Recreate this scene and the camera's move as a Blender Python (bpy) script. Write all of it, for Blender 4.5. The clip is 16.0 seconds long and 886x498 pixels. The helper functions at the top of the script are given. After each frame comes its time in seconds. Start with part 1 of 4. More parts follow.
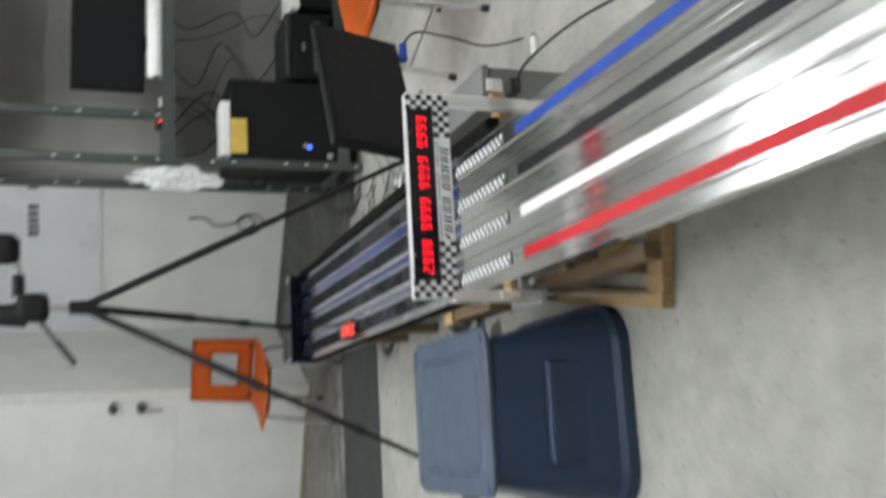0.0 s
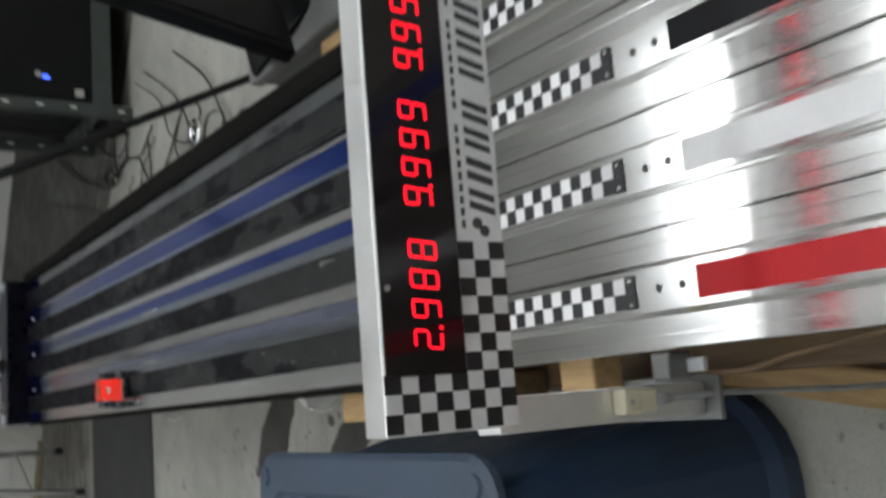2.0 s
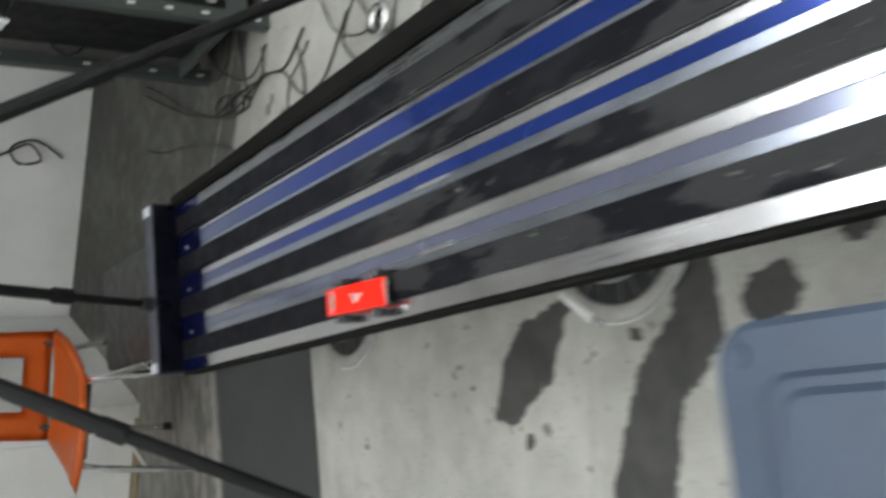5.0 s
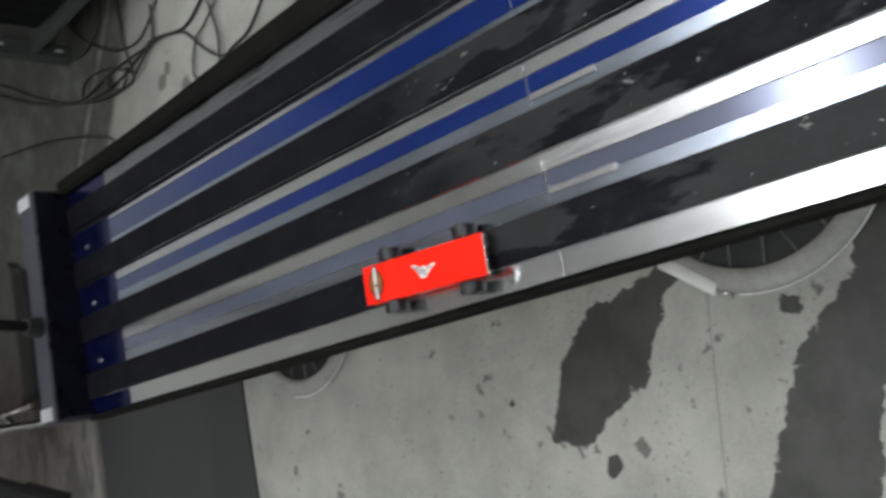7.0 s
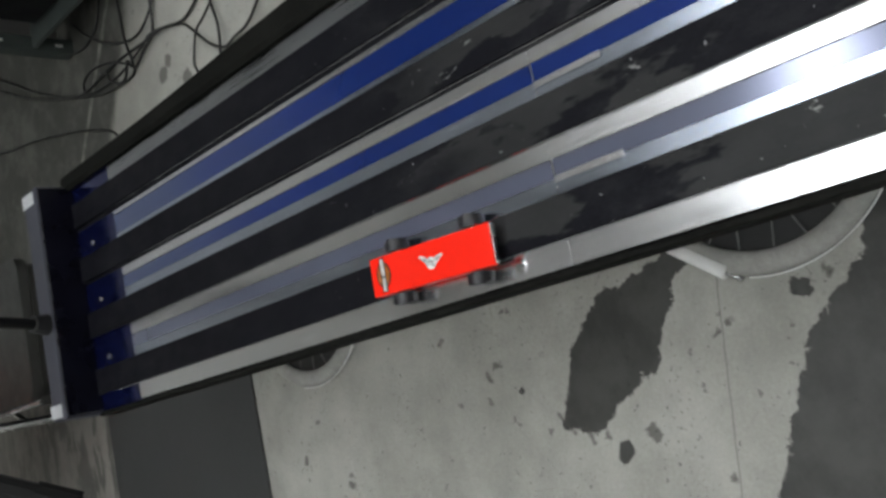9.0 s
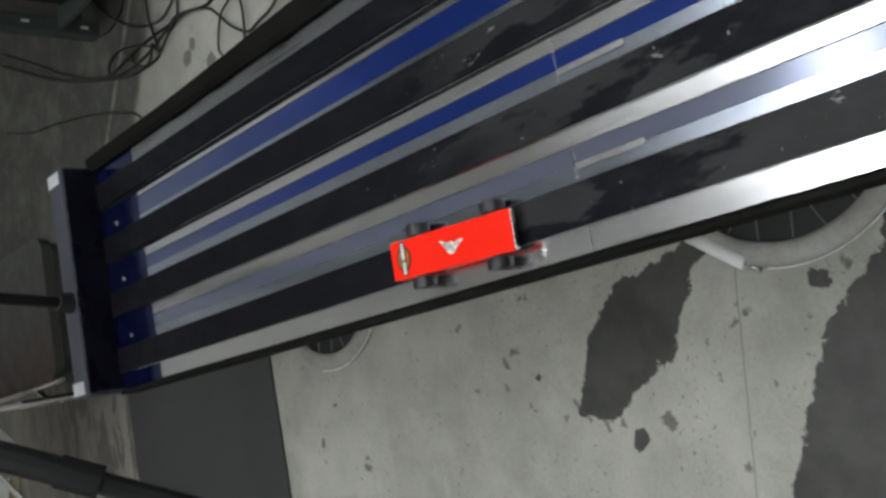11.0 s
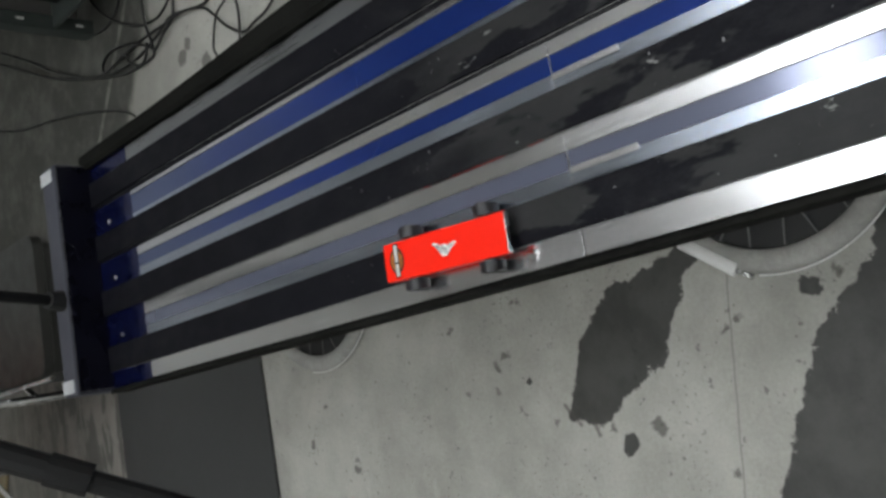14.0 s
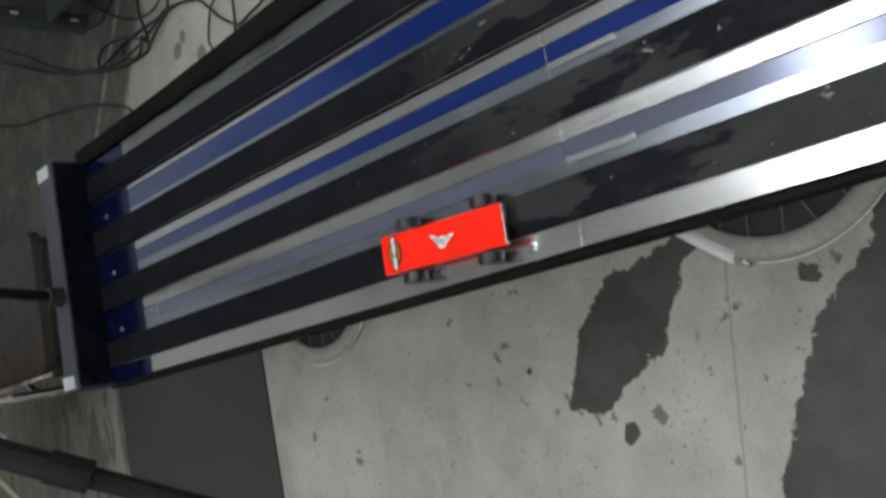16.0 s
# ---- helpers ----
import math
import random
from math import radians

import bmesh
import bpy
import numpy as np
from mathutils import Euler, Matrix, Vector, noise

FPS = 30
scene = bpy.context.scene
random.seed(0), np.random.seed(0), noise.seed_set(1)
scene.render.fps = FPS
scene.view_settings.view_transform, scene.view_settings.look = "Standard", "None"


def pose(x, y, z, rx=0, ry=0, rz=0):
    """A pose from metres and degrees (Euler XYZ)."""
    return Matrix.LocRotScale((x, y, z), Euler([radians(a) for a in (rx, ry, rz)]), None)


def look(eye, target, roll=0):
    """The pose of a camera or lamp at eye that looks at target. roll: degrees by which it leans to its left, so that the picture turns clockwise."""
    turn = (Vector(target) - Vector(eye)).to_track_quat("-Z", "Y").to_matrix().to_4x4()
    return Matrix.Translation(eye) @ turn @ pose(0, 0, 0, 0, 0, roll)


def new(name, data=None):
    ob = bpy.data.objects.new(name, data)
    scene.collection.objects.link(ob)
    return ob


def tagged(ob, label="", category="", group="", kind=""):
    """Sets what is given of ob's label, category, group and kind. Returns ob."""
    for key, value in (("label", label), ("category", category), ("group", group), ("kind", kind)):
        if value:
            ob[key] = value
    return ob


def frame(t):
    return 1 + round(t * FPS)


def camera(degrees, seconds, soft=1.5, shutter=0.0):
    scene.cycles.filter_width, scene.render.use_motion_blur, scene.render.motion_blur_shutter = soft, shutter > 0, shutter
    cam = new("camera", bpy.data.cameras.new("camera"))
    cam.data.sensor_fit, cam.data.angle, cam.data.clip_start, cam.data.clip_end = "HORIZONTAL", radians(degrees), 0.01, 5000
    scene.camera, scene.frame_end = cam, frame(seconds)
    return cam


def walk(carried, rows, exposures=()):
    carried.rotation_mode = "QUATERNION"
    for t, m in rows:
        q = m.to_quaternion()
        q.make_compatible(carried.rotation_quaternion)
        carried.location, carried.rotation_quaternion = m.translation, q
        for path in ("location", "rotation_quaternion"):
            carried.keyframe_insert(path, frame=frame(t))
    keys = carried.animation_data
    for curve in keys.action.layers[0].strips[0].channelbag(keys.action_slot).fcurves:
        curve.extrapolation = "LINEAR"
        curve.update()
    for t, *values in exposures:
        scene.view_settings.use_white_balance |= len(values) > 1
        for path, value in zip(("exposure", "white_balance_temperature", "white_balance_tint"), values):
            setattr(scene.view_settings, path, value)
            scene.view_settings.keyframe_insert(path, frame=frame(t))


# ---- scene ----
cam = camera(48.7, 16.0, soft=3.0, shutter=0.8)
PATH = [
    (0, (-0.571, -2.22, 1.417), (-0.21, -0.375, 0.735), -89.4),
    (0.5, (-0.488, -1.67, 1.377), (0.009, 0.094, 0.577), -89.1),
    (1, (-0.33, -1.18, 1.26), (0.119, 0.507, 0.285), -88.7),
    (1.5, (-0.277, -0.821, 1.143), (0.181, 0.822, 0.099), -87.9),
    (2, (-0.236, -0.61, 1.028), (0.066, 1.023, -0.087), -88.6),
    (2.5, (-0.215, -0.567, 1.013), (0.034, 1.058, -0.126), -89.1),
    (3, (-0.212, -0.551, 1.022), (0.006, 1.073, -0.124), -89.2),
    (3.5, (-0.2, -0.527, 1.022), (0.0, 1.071, -0.164), -88.9),
    (4, (-0.218, -0.382, 1.049), (-0.089, 1.295, -0.033), -91.0),
    (4.5, (-0.306, -0.11, 1.177), (-0.055, 1.525, 0.053), -88.6),
    (5, (-0.352, 0.152, 1.223), (-0.04, 1.791, 0.119), -89.6),
    (5.2, (-0.356, 0.3, 1.202), (-0.117, 1.983, 0.148), -88.6),
    (7.5, (-0.322, 0.808, 1.193), (0.019, 2.156, -0.245), -91.1),
    (8, (-0.325, 0.807, 1.188), (-0.015, 2.184, -0.229), -92.0),
    (8.5, (-0.319, 0.81, 1.191), (-0.023, 2.203, -0.214), -92.8),
    (9, (-0.318, 0.808, 1.194), (-0.014, 2.216, -0.194), -93.0),
    (9.5, (-0.323, 0.806, 1.199), (-0.04, 2.234, -0.171), -92.9),
    (11.8, (-0.323, 0.796, 1.209), (-0.034, 2.235, -0.15), -92.5),
    (12, (-0.324, 0.794, 1.212), (-0.045, 2.223, -0.16), -92.6),
    (12.5, (-0.323, 0.801, 1.205), (-0.031, 2.23, -0.163), -92.4),
    (13, (-0.318, 0.799, 1.207), (-0.026, 2.23, -0.159), -92.6),
    (13.5, (-0.322, 0.801, 1.201), (-0.043, 2.23, -0.17), -92.1),
    (14, (-0.325, 0.803, 1.206), (-0.032, 2.228, -0.167), -91.6),
    (14.5, (-0.319, 0.801, 1.202), (-0.046, 2.21, -0.191), -92.6),
    (15, (-0.322, 0.804, 1.212), (-0.014, 2.239, -0.147), -92.6),
    (15.5, (-0.32, 0.802, 1.207), (-0.005, 2.222, -0.164), -92.1),
    (16, (-0.321, 0.802, 1.202), (-0.051, 2.232, -0.17), -93.0),
]
walk(cam, [(t, look(eye, target, roll)) for t, eye, target, roll in PATH],
     exposures=[(0.0, 0.24), (1.0, 0.14), (1.4, -0.3), (2.0, -0.5), (3.0, -0.35), (4.0, -0.53), (4.5, -0.15), (5.0, 0.25), (5.6, 0.18), (7.3, -0.15), (9.0, -0.25), (16.0, -0.25)])

# ---- world, lights, exposure ----
ROOM = pose(-0.1, 5.85, 0, 0, 0, -33)      # x along the far wall, -y out of it
DOOR_WALL = pose(-0.225, 4.378, 0, 0, 0, -23.7)   # the wall with the white door stands forward; -x along it
ROOM_X0, ROOM_X, ROOM_Y, CEIL = -2.6, 7.2, 10.5, 3.45
world = bpy.data.worlds.new("world")
world.use_nodes = True
world.node_tree.nodes["Background"].inputs[0].default_value = (0.75, 0.85, 1.0, 1)
world.node_tree.nodes["Background"].inputs[1].default_value = 0.05
scene.world = world
LAMP_GLOW = 14.0
# rows over the track follow its highlights; the -2.25 pair is added fill light
LAMPS = [(x, y) for y in (2.35, 1.15, -0.3, -1.9) for x in (-0.75, 0.75, 2.25) if (y > -1 or x > 0) and (x < 2 or y < 2)] + [(-2.25, 2.35), (-2.25, 0.6)]
scene.view_settings.exposure = 0.0

H, ZR, P, GW = 0.412, 0.4056, 0.105, 0.0413   # guide top, running surface, lane pitch, guide width
LANES = [-1.5 * P, -0.5 * P, 0.5 * P, 1.5 * P]


# ---- materials ----
class Nodes:
    """Small helper to write node trees."""

    def __init__(self, name):
        self.mat = bpy.data.materials.new(name)
        self.mat.use_nodes = True
        self.tree = self.mat.node_tree
        self.bsdf = self.tree.nodes["Principled BSDF"]

    def add(self, kind, **inputs):
        node = self.tree.nodes.new(kind)
        for key, value in inputs.items():
            self.put(node.inputs[int(key[1:]) if key[0] == "i" and key[1:].isdigit() else key.replace("_", " ")], value)
        return node

    def put(self, socket, value):
        if isinstance(value, bpy.types.NodeSocket):
            self.tree.links.new(value, socket)
        else:
            socket.default_value = value

    def math(self, op, a, b=0.0, c=0.0, clamp=False):
        node = self.tree.nodes.new("ShaderNodeMath")
        node.operation, node.use_clamp = op, clamp
        for socket, value in zip(node.inputs, (a, b, c)):
            self.put(socket, value)
        return node.outputs[0]

    def mix(self, fac, a, b):
        node = self.tree.nodes.new("ShaderNodeMix")
        node.data_type = "RGBA"
        self.put(node.inputs[0], fac)
        self.put(node.inputs[6], a)
        self.put(node.inputs[7], b)
        return node.outputs[2]

    def coords(self):
        return self.tree.nodes.new("ShaderNodeTexCoord").outputs["Object"]

    def noise(self, scale, detail=4.0, rough=0.55, vec=None, stretch=None):
        vec = vec or self.coords()
        if stretch:
            m = self.tree.nodes.new("ShaderNodeMapping")
            self.put(m.inputs[0], vec)
            m.inputs["Scale"].default_value = stretch
            vec = m.outputs[0]
        n = self.add("ShaderNodeTexNoise", Vector=vec, Scale=scale, Detail=detail, Roughness=rough)
        return n.outputs[0]

    def ramp(self, fac, lo, hi, a=0.0, b=1.0):
        node = self.tree.nodes.new("ShaderNodeMapRange")
        node.interpolation_type = "SMOOTHSTEP"
        for socket, value in zip(node.inputs, (fac, lo, hi, a, b)):
            self.put(socket, value)
        return node.outputs[0]

    def bump(self, height, strength=0.2, distance=0.002):
        b = self.add("ShaderNodeBump", Strength=strength, Distance=distance, Height=height)
        self.put(self.bsdf.inputs["Normal"], b.outputs[0])

    def set(self, **inputs):
        for key, value in inputs.items():
            self.put(self.bsdf.inputs[key.replace("_", " ")], value)
        return self.mat


def rgb(r, g, b):
    return (r, g, b, 1.0)


def plain(name, col, rough=0.5, metal=0.0, vary=0.12, scale=18.0, bump=0.1, fine=220.0, stretch=None, spec=0.5):
    """A painted, plastic or metal surface with soft mottling, fine grain and slight relief."""
    n = Nodes(name)
    broad, grain = n.noise(scale, 5, 0.6, stretch=stretch), n.noise(fine, 3, 0.5, stretch=stretch)
    f = n.math("ADD", n.math("MULTIPLY", broad, 0.7), n.math("MULTIPLY", grain, 0.3))
    dark = rgb(*(c * (1 - 1.6 * vary) for c in col))
    light = rgb(*(min(1, c * (1 + 1.6 * vary)) for c in col))
    base = n.mix(n.ramp(f, 0.3, 0.7), dark, light)
    r = n.ramp(broad, 0.3, 0.7, max(0.02, rough - 0.08), min(1, rough + 0.08))
    n.bump(f, bump, 0.001)
    return n.set(Base_Color=base, Roughness=r, Metallic=metal, Specular_IOR_Level=spec)


def aluminium(name, col=(0.8, 0.8, 0.8), rough=0.16, vary=0.06):
    n = Nodes(name)
    streak = n.noise(30, 4, 0.6, stretch=(14, 0.25, 1))
    cloud = n.noise(7, 4, 0.6, stretch=(1.5, 0.6, 1))
    f = n.math("ADD", n.math("MULTIPLY", streak, 0.5), n.math("MULTIPLY", cloud, 0.5))
    base = n.mix(n.ramp(f, 0.3, 0.7), rgb(*(c * (1 - vary * 2) for c in col)), rgb(*(min(1, c * (1 + vary)) for c in col)))
    n.bump(streak, 0.012, 0.0005)
    return n.set(Base_Color=base, Metallic=1.0, Roughness=n.ramp(f, 0.25, 0.75, rough * 0.7, rough * 1.35))


def glow(name, col, strength):
    n = Nodes(name)
    return n.set(Base_Color=rgb(*col), Emission_Color=rgb(*col), Emission_Strength=strength, Roughness=0.4)


def felt_mat():
    """Black friction covering, rubbed to a dull grey where the cars brake first, nearly untouched further on."""
    n = Nodes("black_brake_tape")
    info = n.tree.nodes.new("ShaderNodeObjectInfo").outputs["Random"]
    off = n.tree.nodes.new("ShaderNodeCombineXYZ")
    n.put(off.inputs[1], n.math("MULTIPLY", info, 37.0))
    vec = n.tree.nodes.new("ShaderNodeVectorMath")
    n.put(vec.inputs[0], n.coords())
    n.put(vec.inputs[1], off.outputs[0])
    sep = n.tree.nodes.new("ShaderNodeSeparateXYZ")
    n.put(sep.inputs[0], n.coords())
    y = sep.outputs[1]
    patch = n.noise(4.6, 5, 0.58, vec=vec.outputs[0], stretch=(2.4, 0.8, 1))
    reach = n.ramp(n.math("ADD", y, n.math("MULTIPLY", n.math("SUBTRACT", patch, 0.5), 0.6)), 1.74, 1.50)
    worn = n.math("MULTIPLY", n.ramp(patch, 0.475, 0.515), reach)
    faint = n.math("MULTIPLY", n.ramp(n.noise(13, 6, 0.7, vec=vec.outputs[0], stretch=(1.6, 0.7, 1)), 0.46, 0.68), n.ramp(y, 2.3, 1.2, 0.25, 0.8))
    fine = n.noise(160, 4, 0.6)
    cloud = n.noise(24, 5, 0.65, vec=vec.outputs[0], stretch=(1.0, 0.6, 1))
    clean = n.mix(fine, rgb(0.004, 0.004, 0.006), rgb(0.010, 0.010, 0.013))
    rubbed = n.mix(cloud, rgb(0.009, 0.009, 0.010), rgb(0.034, 0.034, 0.034))
    base = n.mix(n.math("MULTIPLY", faint, 0.25), n.mix(worn, clean, rubbed), rgb(0.050, 0.050, 0.052))
    chalk = n.math("MULTIPLY", n.ramp(n.noise(20, 6, 0.68, vec=vec.outputs[0], stretch=(1.7, 0.6, 1)), 0.655, 0.69), n.math("MULTIPLY", n.ramp(y, 1.75, 1.45), 0.75))
    base = n.mix(chalk, base, rgb(0.26, 0.26, 0.25))
    grit = n.math("MULTIPLY", n.ramp(n.noise(140, 2, 0.5, vec=vec.outputs[0]), 0.735, 0.76), n.ramp(y, 2.0, 1.6))
    base = n.mix(n.math("MULTIPLY", grit, 0.6), base, rgb(0.4, 0.4, 0.4))
    n.bump(n.math("SUBTRACT", n.math("MULTIPLY", fine, 0.3), n.math("MULTIPLY", worn, 0.5)), 0.35, 0.001)
    return n.set(Base_Color=base, Roughness=n.ramp(cloud, 0.3, 0.7, 0.36, 0.58), Specular_IOR_Level=n.ramp(worn, 0, 1, 0.07, 0.18))


def blue_reflection():
    """Blue reflection painted into the metal's colour, fading towards the end of the track."""
    n = Nodes("blue_reflection")
    sep = n.tree.nodes.new("ShaderNodeSeparateXYZ")
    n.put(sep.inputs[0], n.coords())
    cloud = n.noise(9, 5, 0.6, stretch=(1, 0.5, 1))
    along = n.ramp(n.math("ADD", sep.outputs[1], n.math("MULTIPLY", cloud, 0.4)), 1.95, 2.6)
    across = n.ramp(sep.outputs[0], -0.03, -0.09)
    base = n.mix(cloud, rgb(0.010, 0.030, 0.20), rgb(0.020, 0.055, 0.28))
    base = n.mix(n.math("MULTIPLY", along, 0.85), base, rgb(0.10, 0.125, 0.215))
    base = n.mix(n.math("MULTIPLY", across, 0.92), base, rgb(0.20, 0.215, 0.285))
    return n.set(Base_Color=base, Metallic=0.6, Coat_Weight=0.35, Coat_Roughness=0.12, Roughness=n.ramp(cloud, 0.3, 0.7, 0.15, 0.19))


STAINS = [  # damp patches: from, to, half widths
    (-0.205, 1.590, -0.300, 1.665, 0.018, 0.040),
    (-0.172, 1.545, -0.225, 1.640, 0.012, 0.034), (-0.235, 1.690, -0.300, 1.722, 0.036, 0.066), (-0.300, 1.722, -0.365, 1.775, 0.064, 0.044),
    (-0.365, 1.790, -0.388, 1.822, 0.030, 0.012), (-0.443, 1.722, -0.445, 1.726, 0.014, 0.014), (-0.13, 1.245, -0.27, 1.258, 0.046, 0.058),
    (-0.27, 1.258, -0.36, 1.355, 0.056, 0.056), (-0.36, 1.355, -0.54, 1.422, 0.056, 0.075), (-0.54, 1.422, -0.95, 1.47, 0.075, 0.10),
    (-0.228, 1.085, -0.240, 1.118, 0.042, 0.038), (-0.324, 1.902, -0.326, 1.904, 0.007, 0.007), (-0.262, 1.398, -0.266, 1.386, 0.012, 0.010),
    (-0.16, 0.93, -0.165, 0.945, 0.02, 0.02),
]
SPOTS = [  # small drips and oil spots: x, y, radius
    (-0.190, 1.915, 0.005), (-0.196, 1.902, 0.004), (-0.217, 2.075, 0.004), (-0.276, 1.950, 0.006), (-0.294, 1.972, 0.005), (-0.417, 1.753, 0.006),
    (-0.421, 1.668, 0.012), (-0.253, 1.357, 0.006), (-0.383, 2.541, 0.006), (-0.312, 2.482, 0.005), (-0.438, 2.398, 0.007), (-0.285, 1.511, 0.005),
    (-0.496, 1.557, 0.006), (0.626, 2.831, 0.016), (0.602, 2.860, 0.018), (0.552, 2.751, 0.020), (-0.300, 1.530, 0.004), (-0.33, 2.05, 0.004),
]
SMEARS = [(-0.372, 1.838, -0.404, 1.812), (-0.400, 1.786, -0.424, 1.778)]


def concrete():
    """Worn grey concrete: mottled, pitted and scuffed, darker by the far wall, with damp patches and one saw-cut joint."""
    n = Nodes("concrete")
    vec = n.coords()
    sep = n.tree.nodes.new("ShaderNodeSeparateXYZ")
    n.put(sep.inputs[0], vec)
    x, y = sep.outputs[0], sep.outputs[1]
    broad, mid, fine = n.noise(1.6, 6, 0.6), n.noise(11, 6, 0.65), n.noise(170, 5, 0.65)
    f = n.math("ADD", n.math("MULTIPLY", broad, 0.5), n.math("ADD", n.math("MULTIPLY", mid, 0.3), n.math("MULTIPLY", fine, 0.2)))
    base = n.mix(n.ramp(f, 0.36, 0.64), rgb(0.285, 0.28, 0.250), rgb(0.46, 0.452, 0.408))
    speck = n.ramp(n.noise(34, 4, 0.6), 0.655, 0.69)
    base = n.mix(n.math("MULTIPLY", speck, 0.7), base, rgb(0.13, 0.125, 0.115))
    dots = n.ramp(n.noise(90, 2, 0.5), 0.71, 0.74)
    base = n.mix(n.math("MULTIPLY", dots, 0.6), base, rgb(0.12, 0.11, 0.10))
    smear = n.ramp(n.noise(5.0, 7, 0.72, stretch=(1.6, 0.7, 1)), 0.60, 0.72)
    base = n.mix(n.math("MULTIPLY", smear, 0.45), base, rgb(0.2, 0.195, 0.18))
    pale = n.ramp(n.noise(3.3, 6, 0.7, stretch=(0.7, 1.7, 1)), 0.63, 0.72)
    base = n.mix(n.math("MULTIPLY", pale, 0.35), base, rgb(0.62, 0.62, 0.60))
    scuff = n.ramp(n.noise(2.2, 8, 0.8), 0.54, 0.66)
    base = n.mix(n.math("MULTIPLY", scuff, 0.28), base, rgb(0.24, 0.23, 0.205))
    pit = n.math("MULTIPLY", n.ramp(n.noise(120, 3, 0.6), 0.62, 0.66), n.ramp(n.noise(7, 3, 0.6), 0.52, 0.6))
    base = n.mix(n.math("MULTIPLY", pit, 0.75), base, rgb(0.10, 0.095, 0.085))
    # the older, darker slab along the far wall, with its pale filled joint
    lean = n.math("ADD", y, n.math("MULTIPLY", x, 0.6))
    rag = n.math("MULTIPLY", n.math("SUBTRACT", mid, 0.5), 0.10)
    old = n.math("MULTIPLY", n.ramp(n.math("ADD", lean, rag), 3.47, 3.53), n.ramp(n.math("ADD", x, rag), 0.06, 0.16))
    # light falling off towards the slab, painted into the floor colour
    far_dim = n.math("MULTIPLY", n.ramp(n.math("ADD", lean, n.math("MULTIPLY", scuff, 0.25)), 2.95, 3.6), 0.45)
    base = n.mix(far_dim, base, rgb(0.14, 0.13, 0.115))
    blot = n.ramp(n.noise(3.0, 6, 0.7), 0.46, 0.62)
    worn = n.ramp(n.noise(12, 8, 0.75), 0.45, 0.68)
    slab = n.mix(n.math("MULTIPLY", blot, 0.7), rgb(0.066, 0.066, 0.058), rgb(0.115, 0.114, 0.102))
    slab = n.mix(n.math("MULTIPLY", worn, 0.35), slab, rgb(0.16, 0.157, 0.14))
    base = n.mix(old, base, slab)
    seam = n.math("ABSOLUTE", n.math("SUBTRACT", n.math("ADD", y, n.math("MULTIPLY", x, 0.79)), n.math("MULTIPLY_ADD", mid, 0.03, 3.78)))
    base = n.mix(n.math("MULTIPLY", n.math("MULTIPLY", n.ramp(seam, 0.016, 0.008), old), n.ramp(n.noise(20, 5, 0.7), 0.35, 0.6, 0.15, 0.75)), base, rgb(0.25, 0.245, 0.22))
    # mop marks behind the mat
    mop = n.math("MULTIPLY", n.ramp(n.noise(9, 6, 0.65, stretch=(0.45, 1.6, 1)), 0.48, 0.54), n.math("MULTIPLY", n.ramp(y, 3.40, 3.45), n.ramp(x, 0.02, -0.04)))
    # broad darker tone behind the mat, uneven with the mottling
    rear_tone = n.math("MULTIPLY", n.math("MULTIPLY", n.ramp(y, 3.35, 3.55), n.ramp(x, 0.12, 0.02)), n.ramp(mid, 0.3, 0.7, 0.35, 0.8))
    base = n.mix(rear_tone, base, rgb(0.135, 0.125, 0.11))
    base = n.mix(n.math("MULTIPLY", mop, n.ramp(y, 4.3, 3.6, 0.25, 0.8)), base, rgb(0.055, 0.054, 0.048))
    # damp patches
    wob = n.noise(34, 7, 0.72)
    wob2 = n.noise(22, 8, 0.74)
    dx = n.math("ADD", x, n.math("MULTIPLY", n.math("SUBTRACT", wob, 0.5), 0.05))
    dy = n.math("ADD", y, n.math("MULTIPLY", n.math("SUBTRACT", wob2, 0.5), 0.06))
    wet = None
    for ax, ay, bx, by, ra, rb in STAINS:
        ux, uy = bx - ax, by - ay
        q = ux * ux + uy * uy
        t = n.math("MULTIPLY", n.math("ADD", n.math("MULTIPLY", n.math("SUBTRACT", dx, ax), ux), n.math("MULTIPLY", n.math("SUBTRACT", dy, ay), uy)), 1 / q, clamp=True)
        px = n.math("SUBTRACT", dx, n.math("MULTIPLY_ADD", t, ux, ax))
        py = n.math("SUBTRACT", dy, n.math("MULTIPLY_ADD", t, uy, ay))
        d = n.math("SUBTRACT", n.math("SQRT", n.math("ADD", n.math("MULTIPLY", px, px), n.math("MULTIPLY", py, py))), n.math("MULTIPLY_ADD", t, rb - ra, ra))
        wet = d if wet is None else n.math("MINIMUM", wet, d)
    damp = n.ramp(wet, 0.0015, -0.002)
    base = n.mix(n.math("MULTIPLY", damp, 0.93), base, n.mix(n.ramp(mid, 0.35, 0.65), rgb(0.015, 0.015, 0.014), rgb(0.038, 0.038, 0.035)))
    spot = None
    for ax, ay, r in SPOTS:
        ex, ey = n.math("SUBTRACT", dx, ax), n.math("SUBTRACT", dy, ay)
        d = n.math("SUBTRACT", n.math("SQRT", n.math("ADD", n.math("MULTIPLY", ex, ex), n.math("MULTIPLY", ey, ey))), r)
        spot = d if spot is None else n.math("MINIMUM", spot, d)
